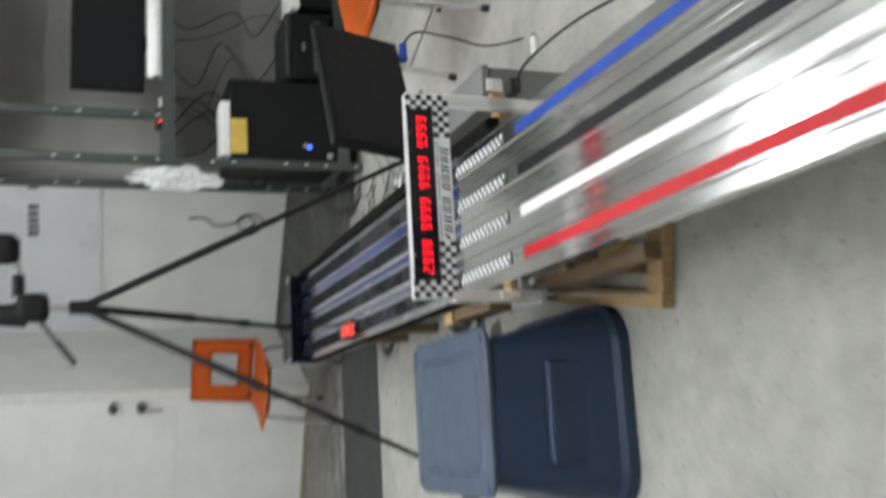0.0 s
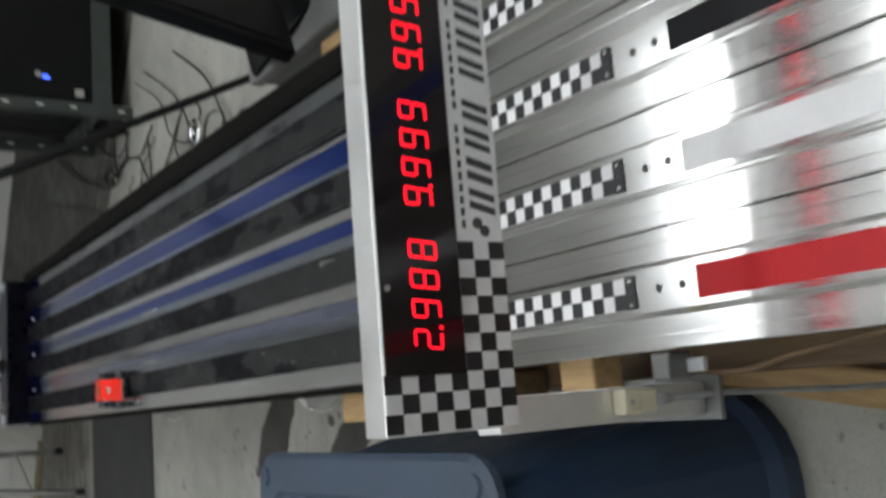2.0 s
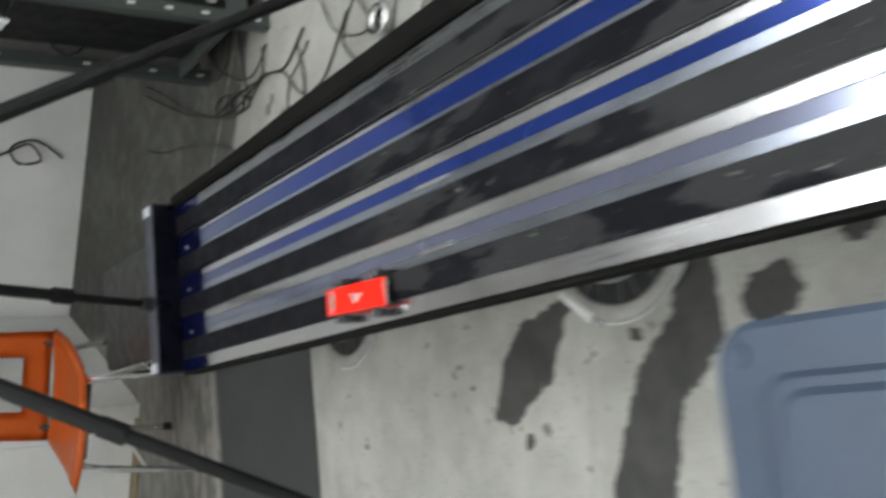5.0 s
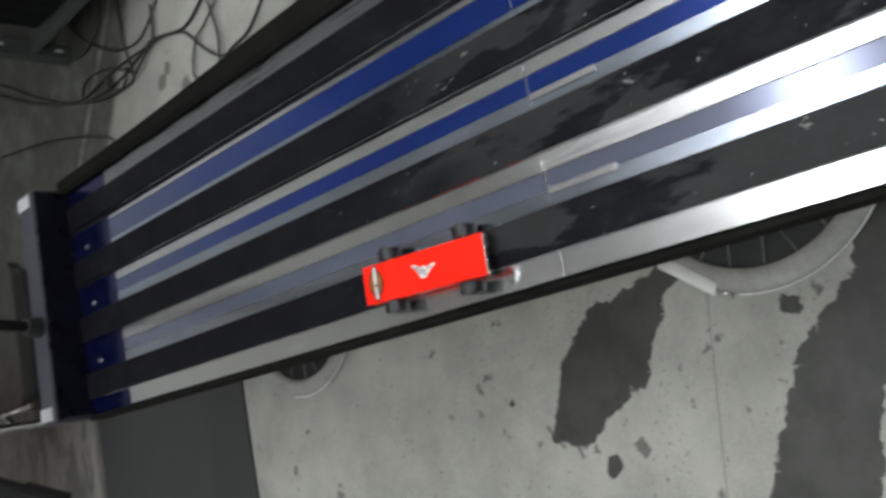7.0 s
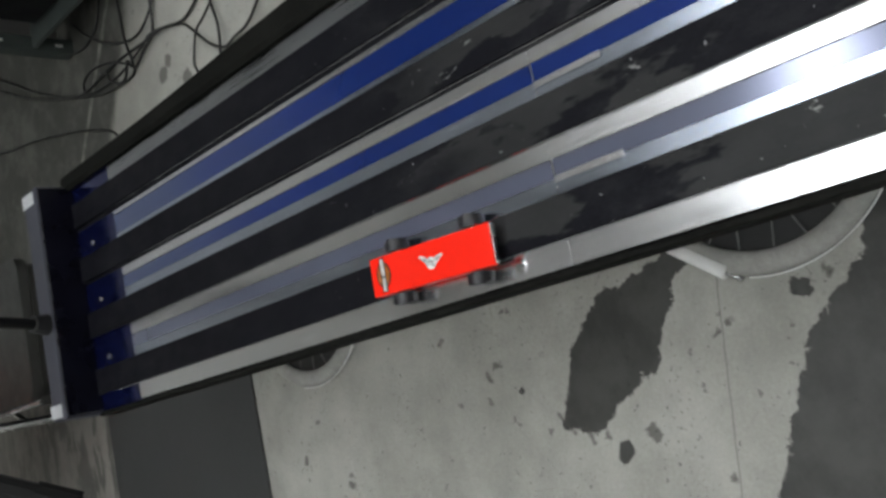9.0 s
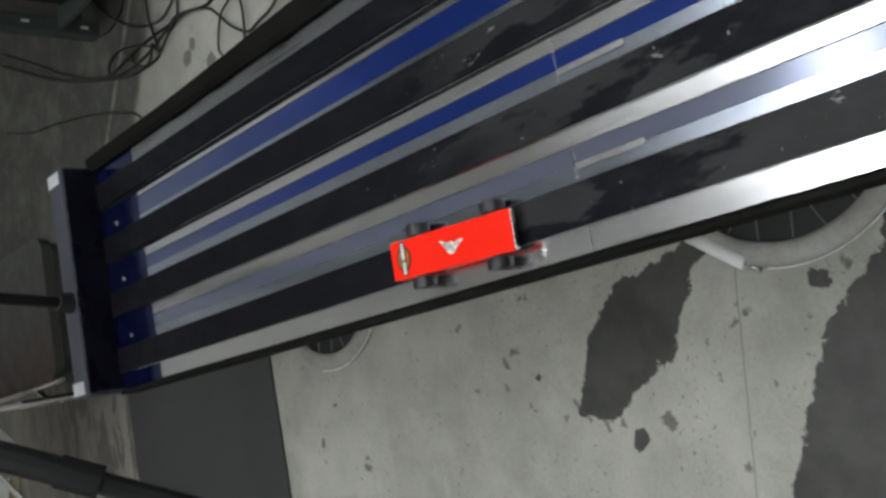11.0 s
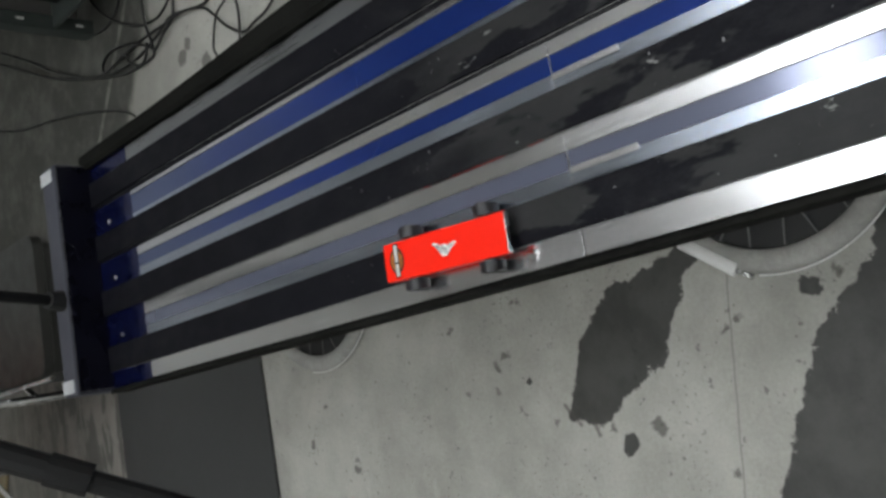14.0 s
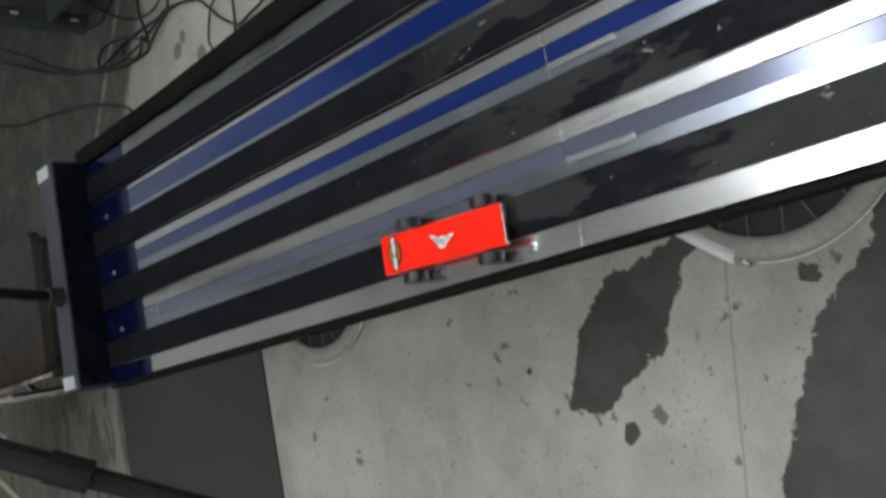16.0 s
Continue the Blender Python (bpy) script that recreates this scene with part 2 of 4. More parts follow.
    for ax, ay, bx, by in SMEARS:
        ux, uy = bx - ax, by - ay
        t = n.math("MULTIPLY", n.math("ADD", n.math("MULTIPLY", n.math("SUBTRACT", x, ax), ux), n.math("MULTIPLY", n.math("SUBTRACT", y, ay), uy)), 1 / (ux * ux + uy * uy), clamp=True)
        ex = n.math("SUBTRACT", n.math("MULTIPLY_ADD", wob, 0.02, n.math("SUBTRACT", x, 0.01)), n.math("MULTIPLY_ADD", t, ux, ax))
        ey = n.math("SUBTRACT", n.math("MULTIPLY_ADD", wob2, 0.02, n.math("SUBTRACT", y, 0.01)), n.math("MULTIPLY_ADD", t, uy, ay))
        d = n.math("SUBTRACT", n.math("SQRT", n.math("ADD", n.math("MULTIPLY", ex, ex), n.math("MULTIPLY", ey, ey))), 0.0022)
        spot = n.math("MINIMUM", spot, d)
    base = n.mix(n.math("MULTIPLY", n.ramp(spot, 0.004, -0.002), 0.72), base, rgb(0.06, 0.057, 0.05))
    joint = n.math("ABSOLUTE", n.math("SUBTRACT", n.math("SUBTRACT", y, n.math("MULTIPLY", x, -0.14)), n.math("MULTIPLY_ADD", wob, 0.006, 1.475)))
    cut = n.math("MULTIPLY", n.ramp(joint, 0.0022, 0.0008), 0.5)
    base = n.mix(cut, base, rgb(0.14, 0.135, 0.12))
    n.bump(n.math("ADD", n.math("MULTIPLY", fine, 0.5), n.math("MULTIPLY", mid, 0.5)), 0.25, 0.002)
    return n.set(Base_Color=base, Roughness=n.math("SUBTRACT", n.ramp(f, 0.3, 0.7, 0.5, 0.75), n.math("MULTIPLY", damp, 0.12)), Specular_IOR_Level=n.ramp(old, 0, 1, 0.4, 0.15))


def wood(name, a, b):
    n = Nodes(name)
    ring = n.noise(9, 5, 0.6, stretch=(9, 0.7, 9))
    fine = n.noise(60, 4, 0.6, stretch=(8, 0.5, 8))
    f = n.math("ADD", n.math("MULTIPLY", ring, 0.65), n.math("MULTIPLY", fine, 0.35))
    n.bump(f, 0.2, 0.001)
    return n.set(Base_Color=n.mix(n.ramp(f, 0.32, 0.68), rgb(*a), rgb(*b)), Roughness=0.65)


M = {
    "floor": concrete(),
    "wall": plain("wall_paint", (0.80, 0.80, 0.77), 0.6, vary=0.05, scale=2.5, bump=0.12, fine=120),
    "ceiling": plain("ceiling_paint", (0.82, 0.82, 0.80), 0.8, vary=0.05, scale=3),
    "board": plain("board_white", (0.74, 0.75, 0.77), 0.3, vary=0.03, scale=2),
    "door_white": plain("cupboard_white", (0.72, 0.72, 0.69), 0.4, vary=0.04, scale=4, bump=0.05),
    "trim": plain("trim_white", (0.66, 0.65, 0.60), 0.5, vary=0.06),
    "skirting": wood("skirting_wood", (0.16, 0.13, 0.07), (0.3, 0.25, 0.14)),
    "alu": aluminium("aluminium_track", (0.87, 0.87, 0.86), 0.145, 0.02),
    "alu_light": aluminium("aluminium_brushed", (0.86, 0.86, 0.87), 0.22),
    # grey and dim copies of the track metal, what it mirrors painted in
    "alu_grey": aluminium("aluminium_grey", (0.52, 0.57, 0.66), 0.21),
    "alu_dim": aluminium("aluminium_dim", (0.36, 0.37, 0.38), 0.3),
    "alu_case": aluminium("aluminium_case", (0.86, 0.86, 0.85), 0.42, 0.03),
    "felt": felt_mat(),
    "reflected_blue": blue_reflection(),
    "red": plain("red_tape", (0.52, 0.016, 0.022), 0.5, vary=0.05, spec=0.35),
    "blue": plain("blue_tape", (0.02, 0.065, 0.34), 0.5, vary=0.05, spec=0.3),
    "black": plain("black_tape", (0.012, 0.012, 0.014), 0.6, spec=0.25),
    "white": plain("white_tape", (0.84, 0.84, 0.84), 0.4, vary=0.03),
    "print_white": plain("print_white", (0.80, 0.80, 0.80), 0.35, vary=0.04, scale=40),
    "print_black": plain("print_black", (0.012, 0.012, 0.013), 0.35, vary=0.1),
    "strip_white": plain("strip_white", (0.86, 0.86, 0.86), 0.4, vary=0.03),
    "window": plain("smoked_window", (0.012, 0.008, 0.009), 0.08, bump=0.0),
    "letter": plain("letter_grey", (0.05, 0.05, 0.052), 0.4),
    "hole": plain("hole_dark", (0.06, 0.06, 0.06), 0.5),
    "rubber": plain("black_rubber", (0.016, 0.016, 0.016), 0.6, vary=0.2),
    "foam": plain("black_foam", (0.009, 0.009, 0.008), 0.85, vary=0.25, bump=0.4, spec=0.06),
    "endboard": plain("board_navy", (0.048, 0.049, 0.062), 0.55, vary=0.1, spec=0.25),
    "endblack": plain("board_black", (0.003, 0.003, 0.007), 0.3, vary=0.2, spec=0.25),
    "end_blue": plain("end_reflection_blue", (0.004, 0.007, 0.050), 0.14, metal=0.6, vary=0.2, scale=40),
    "mat": plain("rubber_mat", (0.038, 0.039, 0.038), 0.8, vary=0.12, scale=6, bump=0.3),
    "car_red": plain("car_paint", (0.98, 0.017, 0.004), 0.4, vary=0.02, scale=30, bump=0.02, spec=0.25),
    "car_black": plain("car_wheel", (0.012, 0.011, 0.013), 0.35, vary=0.1),
    "tub": plain("tub_grey", (0.020, 0.020, 0.018), 0.45, vary=0.15),
    "steel": plain("steel", (0.62, 0.62, 0.62), 0.22, metal=1.0, vary=0.06),
    "chrome": plain("chrome", (0.85, 0.85, 0.85), 0.08, metal=1.0, vary=0.02, bump=0.0),
    "bin": plain("blue_plastic", (0.020, 0.042, 0.090), 0.42, vary=0.10, scale=9, bump=0.15, fine=300),
    # the tote's plastic again, paler to carry the light on its top
    "lid": plain("lit_lid_plastic", (0.052, 0.074, 0.112), 0.5, vary=0.09, scale=9, bump=0.15, fine=300),
    "wood": wood("pine_wood", (0.30, 0.18, 0.075), (0.50, 0.34, 0.16)),
    # brown timber, darkened to hold the shade under the track
    "wood_dark": wood("brown_wood", (0.10, 0.06, 0.03), (0.18, 0.115, 0.055)),
    "ivory": plain("ivory_plastic", (0.68, 0.63, 0.47), 0.45, vary=0.05),
    "plate": plain("grey_plate", (0.17, 0.17, 0.165), 0.5, vary=0.06),
    "cable_grey": plain("cable_grey", (0.42, 0.43, 0.44), 0.5),
    "cable": plain("cable_black", (0.014, 0.014, 0.013), 0.5, vary=0.2),
    "orange": plain("orange_plastic", (0.72, 0.15, 0.02), 0.38, vary=0.06, scale=10),
    "tripod": plain("tripod_black", (0.009, 0.009, 0.009), 0.5, vary=0.2, spec=0.2),
    "shade_grey": plain("shade_grey", (0.28, 0.27, 0.255), 0.6, vary=0.08, scale=3),
    "shelf": plain("shelf_green_grey", (0.050, 0.060, 0.055), 0.5, vary=0.12, scale=12),
    "pc": plain("pc_black", (0.005, 0.005, 0.006), 0.45, vary=0.2, spec=0.2),
    "screen": plain("screen_black", (0.007, 0.007, 0.008), 0.5, vary=0.1, bump=0.02, spec=0.2),
    "paper": plain("paper_white", (0.78, 0.78, 0.76), 0.6, vary=0.04),
    "yellow": plain("yellow_card", (0.66, 0.46, 0.09), 0.5),
    "badge": plain("badge_orange", (0.42, 0.14, 0.02), 0.4, vary=0.3, scale=300),
    "bag": plain("clear_bag", (0.74, 0.76, 0.75), 0.22, vary=0.2, scale=35, bump=0.8),
    "silver": plain("silver_print", (0.78, 0.76, 0.73), 0.3, metal=0.3, vary=0.15, scale=60),
    "tyre": plain("tyre_grey", (0.33, 0.325, 0.30), 0.7, vary=0.12, scale=30, bump=0.4),
    "digit": glow("led_red", (1.0, 0.004, 0.018), 3.2),
    "led_blue": glow("led_blue", (0.05, 0.12, 1.0), 6.0),
    "led_red": glow("led_dot", (1.0, 0.05, 0.05), 4.0),
    "lamp": glow("lamp_glow", (0.93, 0.97, 1.0), LAMP_GLOW),
}


# ---- mesh helpers ----
def mesh(name, bm, material, smooth=False):
    me = bpy.data.meshes.new(name)
    bmesh.ops.recalc_face_normals(bm, faces=bm.faces)
    bm.to_mesh(me)
    bm.free()
    me.materials.append(M[material])
    if smooth:
        for p in me.polygons:
            p.use_smooth = True
    return me


def part(name, bm, material, parent=None, label="", m=None, smooth=False):
    ob = new(name, mesh(name, bm, material, smooth))
    if parent:
        ob.parent = parent
    if m is not None:
        ob.matrix_basis = m
    return tagged(ob, label)


def thing(name, label, category, m=None, group="", kind=""):
    ob = new(name)
    if m is not None:
        ob.matrix_basis = m
    return tagged(ob, label, category, group, kind)


def box(x0, x1, y0, y1, z0, z1, bevel=0.0, seg=2, bm=None):
    own = bmesh.new()
    bmesh.ops.create_cube(own, size=1)
    for v in own.verts:
        v.co = Vector(((x0 + x1) / 2 + v.co.x * (x1 - x0), (y0 + y1) / 2 + v.co.y * (y1 - y0), (z0 + z1) / 2 + v.co.z * (z1 - z0)))
    if bevel:
        bmesh.ops.bevel(own, geom=own.edges[:], offset=bevel, segments=seg, affect="EDGES", profile=0.5)
    return join(bm, own)


def join(bm, own):
    if bm is None:
        return own
    me = bpy.data.meshes.new("tmp")
    own.to_mesh(me)
    own.free()
    bm.from_mesh(me)
    bpy.data.meshes.remove(me)
    return bm


def rod(a, b, r0, r1=None, n=12, bm=None):
    """A round bar from a to b."""
    a, b = Vector(a), Vector(b)
    own = bmesh.new()
    bmesh.ops.create_cone(own, cap_ends=True, segments=n, radius1=r0, radius2=r0 if r1 is None else r1, depth=(b - a).length)
    q = (b - a).to_track_quat("Z", "Y").to_matrix().to_4x4()
    own.transform(Matrix.Translation((a + b) / 2) @ q)
    return join(bm, own)


def tube(points, r, n=6, bm=None, steps=6):
    """A bent round cable or pipe through points, smoothed."""
    pts = [Vector(p) for p in points]
    path = []
    for i in range(len(pts) - 1):
        p0, p1, p2, p3 = pts[max(i - 1, 0)], pts[i], pts[i + 1], pts[min(i + 2, len(pts) - 1)]
        for k in range(steps):
            t = k / steps
            path.append(0.5 * ((2 * p1) + (p2 - p0) * t + (2 * p0 - 5 * p1 + 4 * p2 - p3) * t * t + (3 * p1 - p0 - 3 * p2 + p3) * t ** 3))
    path.append(pts[-1])
    own = bmesh.new()
    rings = []
    for i, p in enumerate(path):
        d = (path[min(i + 1, len(path) - 1)] - path[max(i - 1, 0)]).normalized()
        side = d.cross(Vector((0, 0, 1)))
        side = side.normalized() if side.length > 1e-3 else Vector((1, 0, 0))
        up = side.cross(d)
        rings.append([own.verts.new(p + r * (math.cos(a) * side + math.sin(a) * up)) for a in (2 * math.pi * k / n for k in range(n))])
    for a, b in zip(rings, rings[1:]):
        for k in range(n):
            own.faces.new((a[k], a[(k + 1) % n], b[(k + 1) % n], b[k]))
    own.faces.new(rings[0])
    own.faces.new(rings[-1])
    return join(bm, own)


def ring(cx, cy, cz, R, r, n=48, k=10, bm=None):
    own = bmesh.new()
    rows = [[own.verts.new((cx + (R + r * math.cos(b)) * math.cos(a), cy + (R + r * math.cos(b)) * math.sin(a), cz + r * math.sin(b)))
             for b in (2 * math.pi * j / k for j in range(k))] for a in (2 * math.pi * i / n for i in range(n))]
    for i in range(n):
        for j in range(k):
            own.faces.new((rows[i][j], rows[(i + 1) % n][j], rows[(i + 1) % n][(j + 1) % k], rows[i][(j + 1) % k]))
    return join(bm, own)


def prism(outline, y0, y1, bm=None):
    """An xz outline drawn out along y."""
    own = bmesh.new()
    a = [own.verts.new((x, y0, z)) for x, z in outline]
    b = [own.verts.new((x, y1, z)) for x, z in outline]
    own.faces.new(a)
    own.faces.new(b[::-1])
    for i in range(len(a)):
        j = (i + 1) % len(a)
        own.faces.new((a[i], a[j], b[j], b[i]))
    return join(bm, own)


def plate(outline, z0, z1, bm=None):
    """An xy outline with thickness."""
    own = prism([(x, y) for x, y in outline], z0, z1)
    own.transform(Matrix(((1, 0, 0, 0), (0, 0, 1, 0), (0, 1, 0, 0), (0, 0, 0, 1))))
    return join(bm, own)


def rounded(x0, x1, y0, y1, r, n=6):
    """The outline of a rectangle with round corners."""
    out = []
    for cx, cy, a0 in ((x1 - r, y1 - r, 0), (x0 + r, y1 - r, 90), (x0 + r, y0 + r, 180), (x1 - r, y0 + r, 270)):
        out += [(cx + r * math.cos(radians(a0 + 90 * k / n)), cy + r * math.sin(radians(a0 + 90 * k / n))) for k in range(n + 1)]
    return out


# ---- the room ----
def room():
    w = ROOM_X
    floor_ob = part("floor", box(-9, 10, -9, 9, -0.12, 0), "floor")
    tagged(floor_ob, "worn grey concrete floor with dark damp patches", "floor", kind="structure")
    x0 = ROOM_X0
    far = thing("wall_far", "pale grey painted wall with a wooden skirting", "wall", ROOM, kind="structure")
    part("wall_face", box(x0 - 0.12, w + 0.12, 0, 0.12, 0, CEIL), "wall", far)
    left = thing("wall_left", "plain pale grey painted wall", "wall", ROOM, kind="structure")
    part("wall_face", box(x0 - 0.12, x0, -ROOM_Y, 0, 0, CEIL), "wall", left)
    right = thing("wall_right", "plain pale grey painted wall", "wall", ROOM, kind="structure")
    part("wall_face", box(w, w + 0.12, -ROOM_Y, 0, 0, CEIL), "wall", right)
    back = thing("wall_back", "plain pale grey painted wall", "wall", ROOM, kind="structure")
    part("wall_face", box(x0 - 0.12, w + 0.12, -ROOM_Y - 0.12, -ROOM_Y, 0, CEIL), "wall", back)
    ceil = part("ceiling", box(x0 - 0.12, w + 0.12, -ROOM_Y - 0.12, 0.12, CEIL, CEIL + 0.1), "ceiling", m=ROOM)
    tagged(ceil, "plain off-white painted ceiling", "ceiling", kind="structure")
    dw = thing("wall_door", "off-white painted wall round a white panelled door", "wall", DOOR_WALL, kind="structure")
    part("wall_face", box(-3.3, -1.0, 0.0, 0.12, 0, CEIL), "wall", dw)
    part("wall_over", box(-0.999, -0.061, 0.0, 0.12, 2.12, CEIL), "wall", dw)
    part("wall_return", box(-0.06, 0.0, 0.0, 1.3, 0, CEIL), "wall", dw)
    for lx, ly in LAMPS:
        lamp = thing("ceiling_lamp", "long white fluorescent ceiling lamp, assumed above the view, switched on", "lamp", pose(lx, ly, CEIL, 0, 0, 90), group="ceiling lamps")
        part("housing", box(-0.17, 0.17, -0.64, 0.64, -0.06, 0, 0.006), "trim", lamp)
        part("diffuser", box(-0.15, 0.15, -0.61, 0.61, -0.072, -0.0605, 0.004), "lamp", lamp)


def wall_things():
    """What hangs on and stands against the far and cupboard walls; x along the far wall, -y out of it."""
    sheet = thing("wall_board", "large white glossy printed board on the wall", "board", ROOM @ pose(0, 0, 1.325))
    part("panel", box(0.48, 1.82, -0.02, -0.002, 0, 0.95, 0.003), "board", sheet)
    for k, (x0, x1) in enumerate(((1.25, 1.50), (1.60, 1.80))):
        bm = None
        n = 5 if k == 0 else 4
        for i in range(n):
            xa = x0 + (x1 - x0) * i / n
            bm = box(xa, xa + (x1 - x0) / n * 0.7, -0.0235, -0.0202, 0.42, 0.49, bm=bm)
        part("printed_line", bm, "letter", sheet, "dark grey printed line")
    # the white door in its frame
    door = thing("door_1", "white painted panel door with a dark knob and lock", "door", DOOR_WALL, kind="structure")
    leaf = part("leaf", box(-0.995, -0.065, 0.006, 0.05, 0.012, 2.115, 0.003), "door_white", door)
    for xa, xb in ((-0.92, -0.57), (-0.49, -0.15)):
        for za, zb in ((0.12, 0.72), (0.86, 1.52), (1.64, 2.0)):
            part("raised_panel", box(xa, xb, 0.001, 0.0055, za, zb, 0.002, 1), "door_white", leaf)
    for za, r in ((1.257, 0.028), (1.085, 0.030)):
        bm = rod((-0.112, 0.0055, za), (-0.112, -0.012, za), r, r * 0.9, 20)
        bm = rod((-0.112, -0.012, za), (-0.112, -0.045, za), 0.013, 0.018, 14, bm)
        bm = rod((-0.112, -0.045, za), (-0.112, -0.066, za), r * 0.95, r * 0.7, 20, bm)
        part("knob", bm, "hole", door, "dark metal door knob", smooth=True)
    part("key", box(-0.118, -0.106, -0.072, -0.068, 0.955, 1.07, 0.001, 1), "hole", door, "bunch of keys hanging from the lock")
    casing = thing("door_trim", "off-white painted door casing", "trim", DOOR_WALL, kind="structure")
    part("casing_board", box(-0.062, 0.006, -0.014, -0.001, 0, 2.18, 0.004), "trim", casing)
    part("casing_board", box(-1.06, -0.998, -0.014, -0.001, 0, 2.18, 0.004), "trim", casing)
    part("casing_board", box(-0.997, -0.063, -0.014, -0.001, 2.118, 2.18, 0.004), "trim", casing)
    plinth = thing("skirting_board", "brown stained wooden skirting board", "skirting", DOOR_WALL, kind="structure")
    part("skirting_strip", box(-3.3, -1.062, -0.016, -0.001, 0, 0.085, 0.004), "skirting", plinth)
    sill = thing("door_sill", "brown stained wooden door sill on the floor", "sill", DOOR_WALL, kind="structure")
    part("sill_board", box(-0.996, -0.063, -0.07, 0.004, 0.0005, 0.011, 0.003), "skirting", sill)
    # coil of cord and a plastic bag by the wall
    bag = thing("plastic_bag", "crumpled clear plastic bag hanging at the shelf", "bag", pose(0.775, 2.83, 0.98))
    bm = bmesh.new()
    bmesh.ops.create_icosphere(bm, subdivisions=4, radius=1)
    for v in bm.verts:
        q = v.co.copy()
        s = 1 + 0.45 * noise.noise(q * 2.3) + 0.2 * noise.noise(q * 6)
        v.co = Vector((q.x * 0.058 * s, q.y * 0.05 * s, q.z * 0.21 * s))
    part("crumpled_film", bm, "bag", bag)
    cord = thing("wall_cord", "black cord hooked on the wall with a round loop", "cord", ROOM)
    cord.matrix_basis = ROOM @ pose(0.35, 0, 0.1)
    bm = tube([(1.05, -0.02, 0.62), (1.06, -0.03, 0.5), (1.0, -0.03, 0.42), (1.02, -0.03, 0.3), (1.08, -0.03, 0.18), (1.0, -0.03, 0.12), (0.98, -0.03, 0.22), (1.06, -0.04, 0.26), (1.1, -0.03, 0.15), (1.02, -0.03, 0.02)], 0.006)
    part("cord_run", bm, "cable", cord, smooth=True)


# ---- the race track ----
def lane_profile(xc):
    """Cross-section of one lane: two running surfaces with a raised guide between."""
    h, g = P / 2 - 0.0007, GW / 2
    return [(xc - h, ZR - 0.030), (xc + h, ZR - 0.030), (xc + h, ZR - 0.0012), (xc + h - 0.0012, ZR), (xc + 0.040, ZR), (xc + 0.0393, ZR - 0.0008), (xc + 0.0386, ZR), (xc + g + 0.0035, ZR), (xc + g + 0.002, ZR + 0.0015), (xc + g, H - 0.002), (xc + g - 0.0015, H - 0.0008),
            (xc - g + 0.0015, H - 0.0008), (xc - g, H - 0.002), (xc - g - 0.002, ZR + 0.0015), (xc - g - 0.0035, ZR), (xc - 0.0386, ZR), (xc - 0.0393, ZR - 0.0008), (xc - 0.040, ZR), (xc - h + 0.0012, ZR), (xc - h, ZR - 0.0012)]


TRACK_END, FELT_FROM, STRIP_END = 2.560, 0.357, 2.406


STRIPS = [None, (0.0425, 0.021, 0.022), (0.0487, 0.0145, 0.022), (0.0517, 0.0065, 0.035)]     # brake tape, pale strip, painted blue reflection beside each lane


CHECK = box(-0.0071, 0.0071, -0.0071, 0.0071, -0.00015, 0.00015)
CHECK = mesh("black_check", CHECK, "print_black")


def part_shared(name, me, material, parent, at):
    """One more object on a mesh that its like share."""
    ob = new(name, me)
    ob.parent, ob.location = parent, at
    return ob


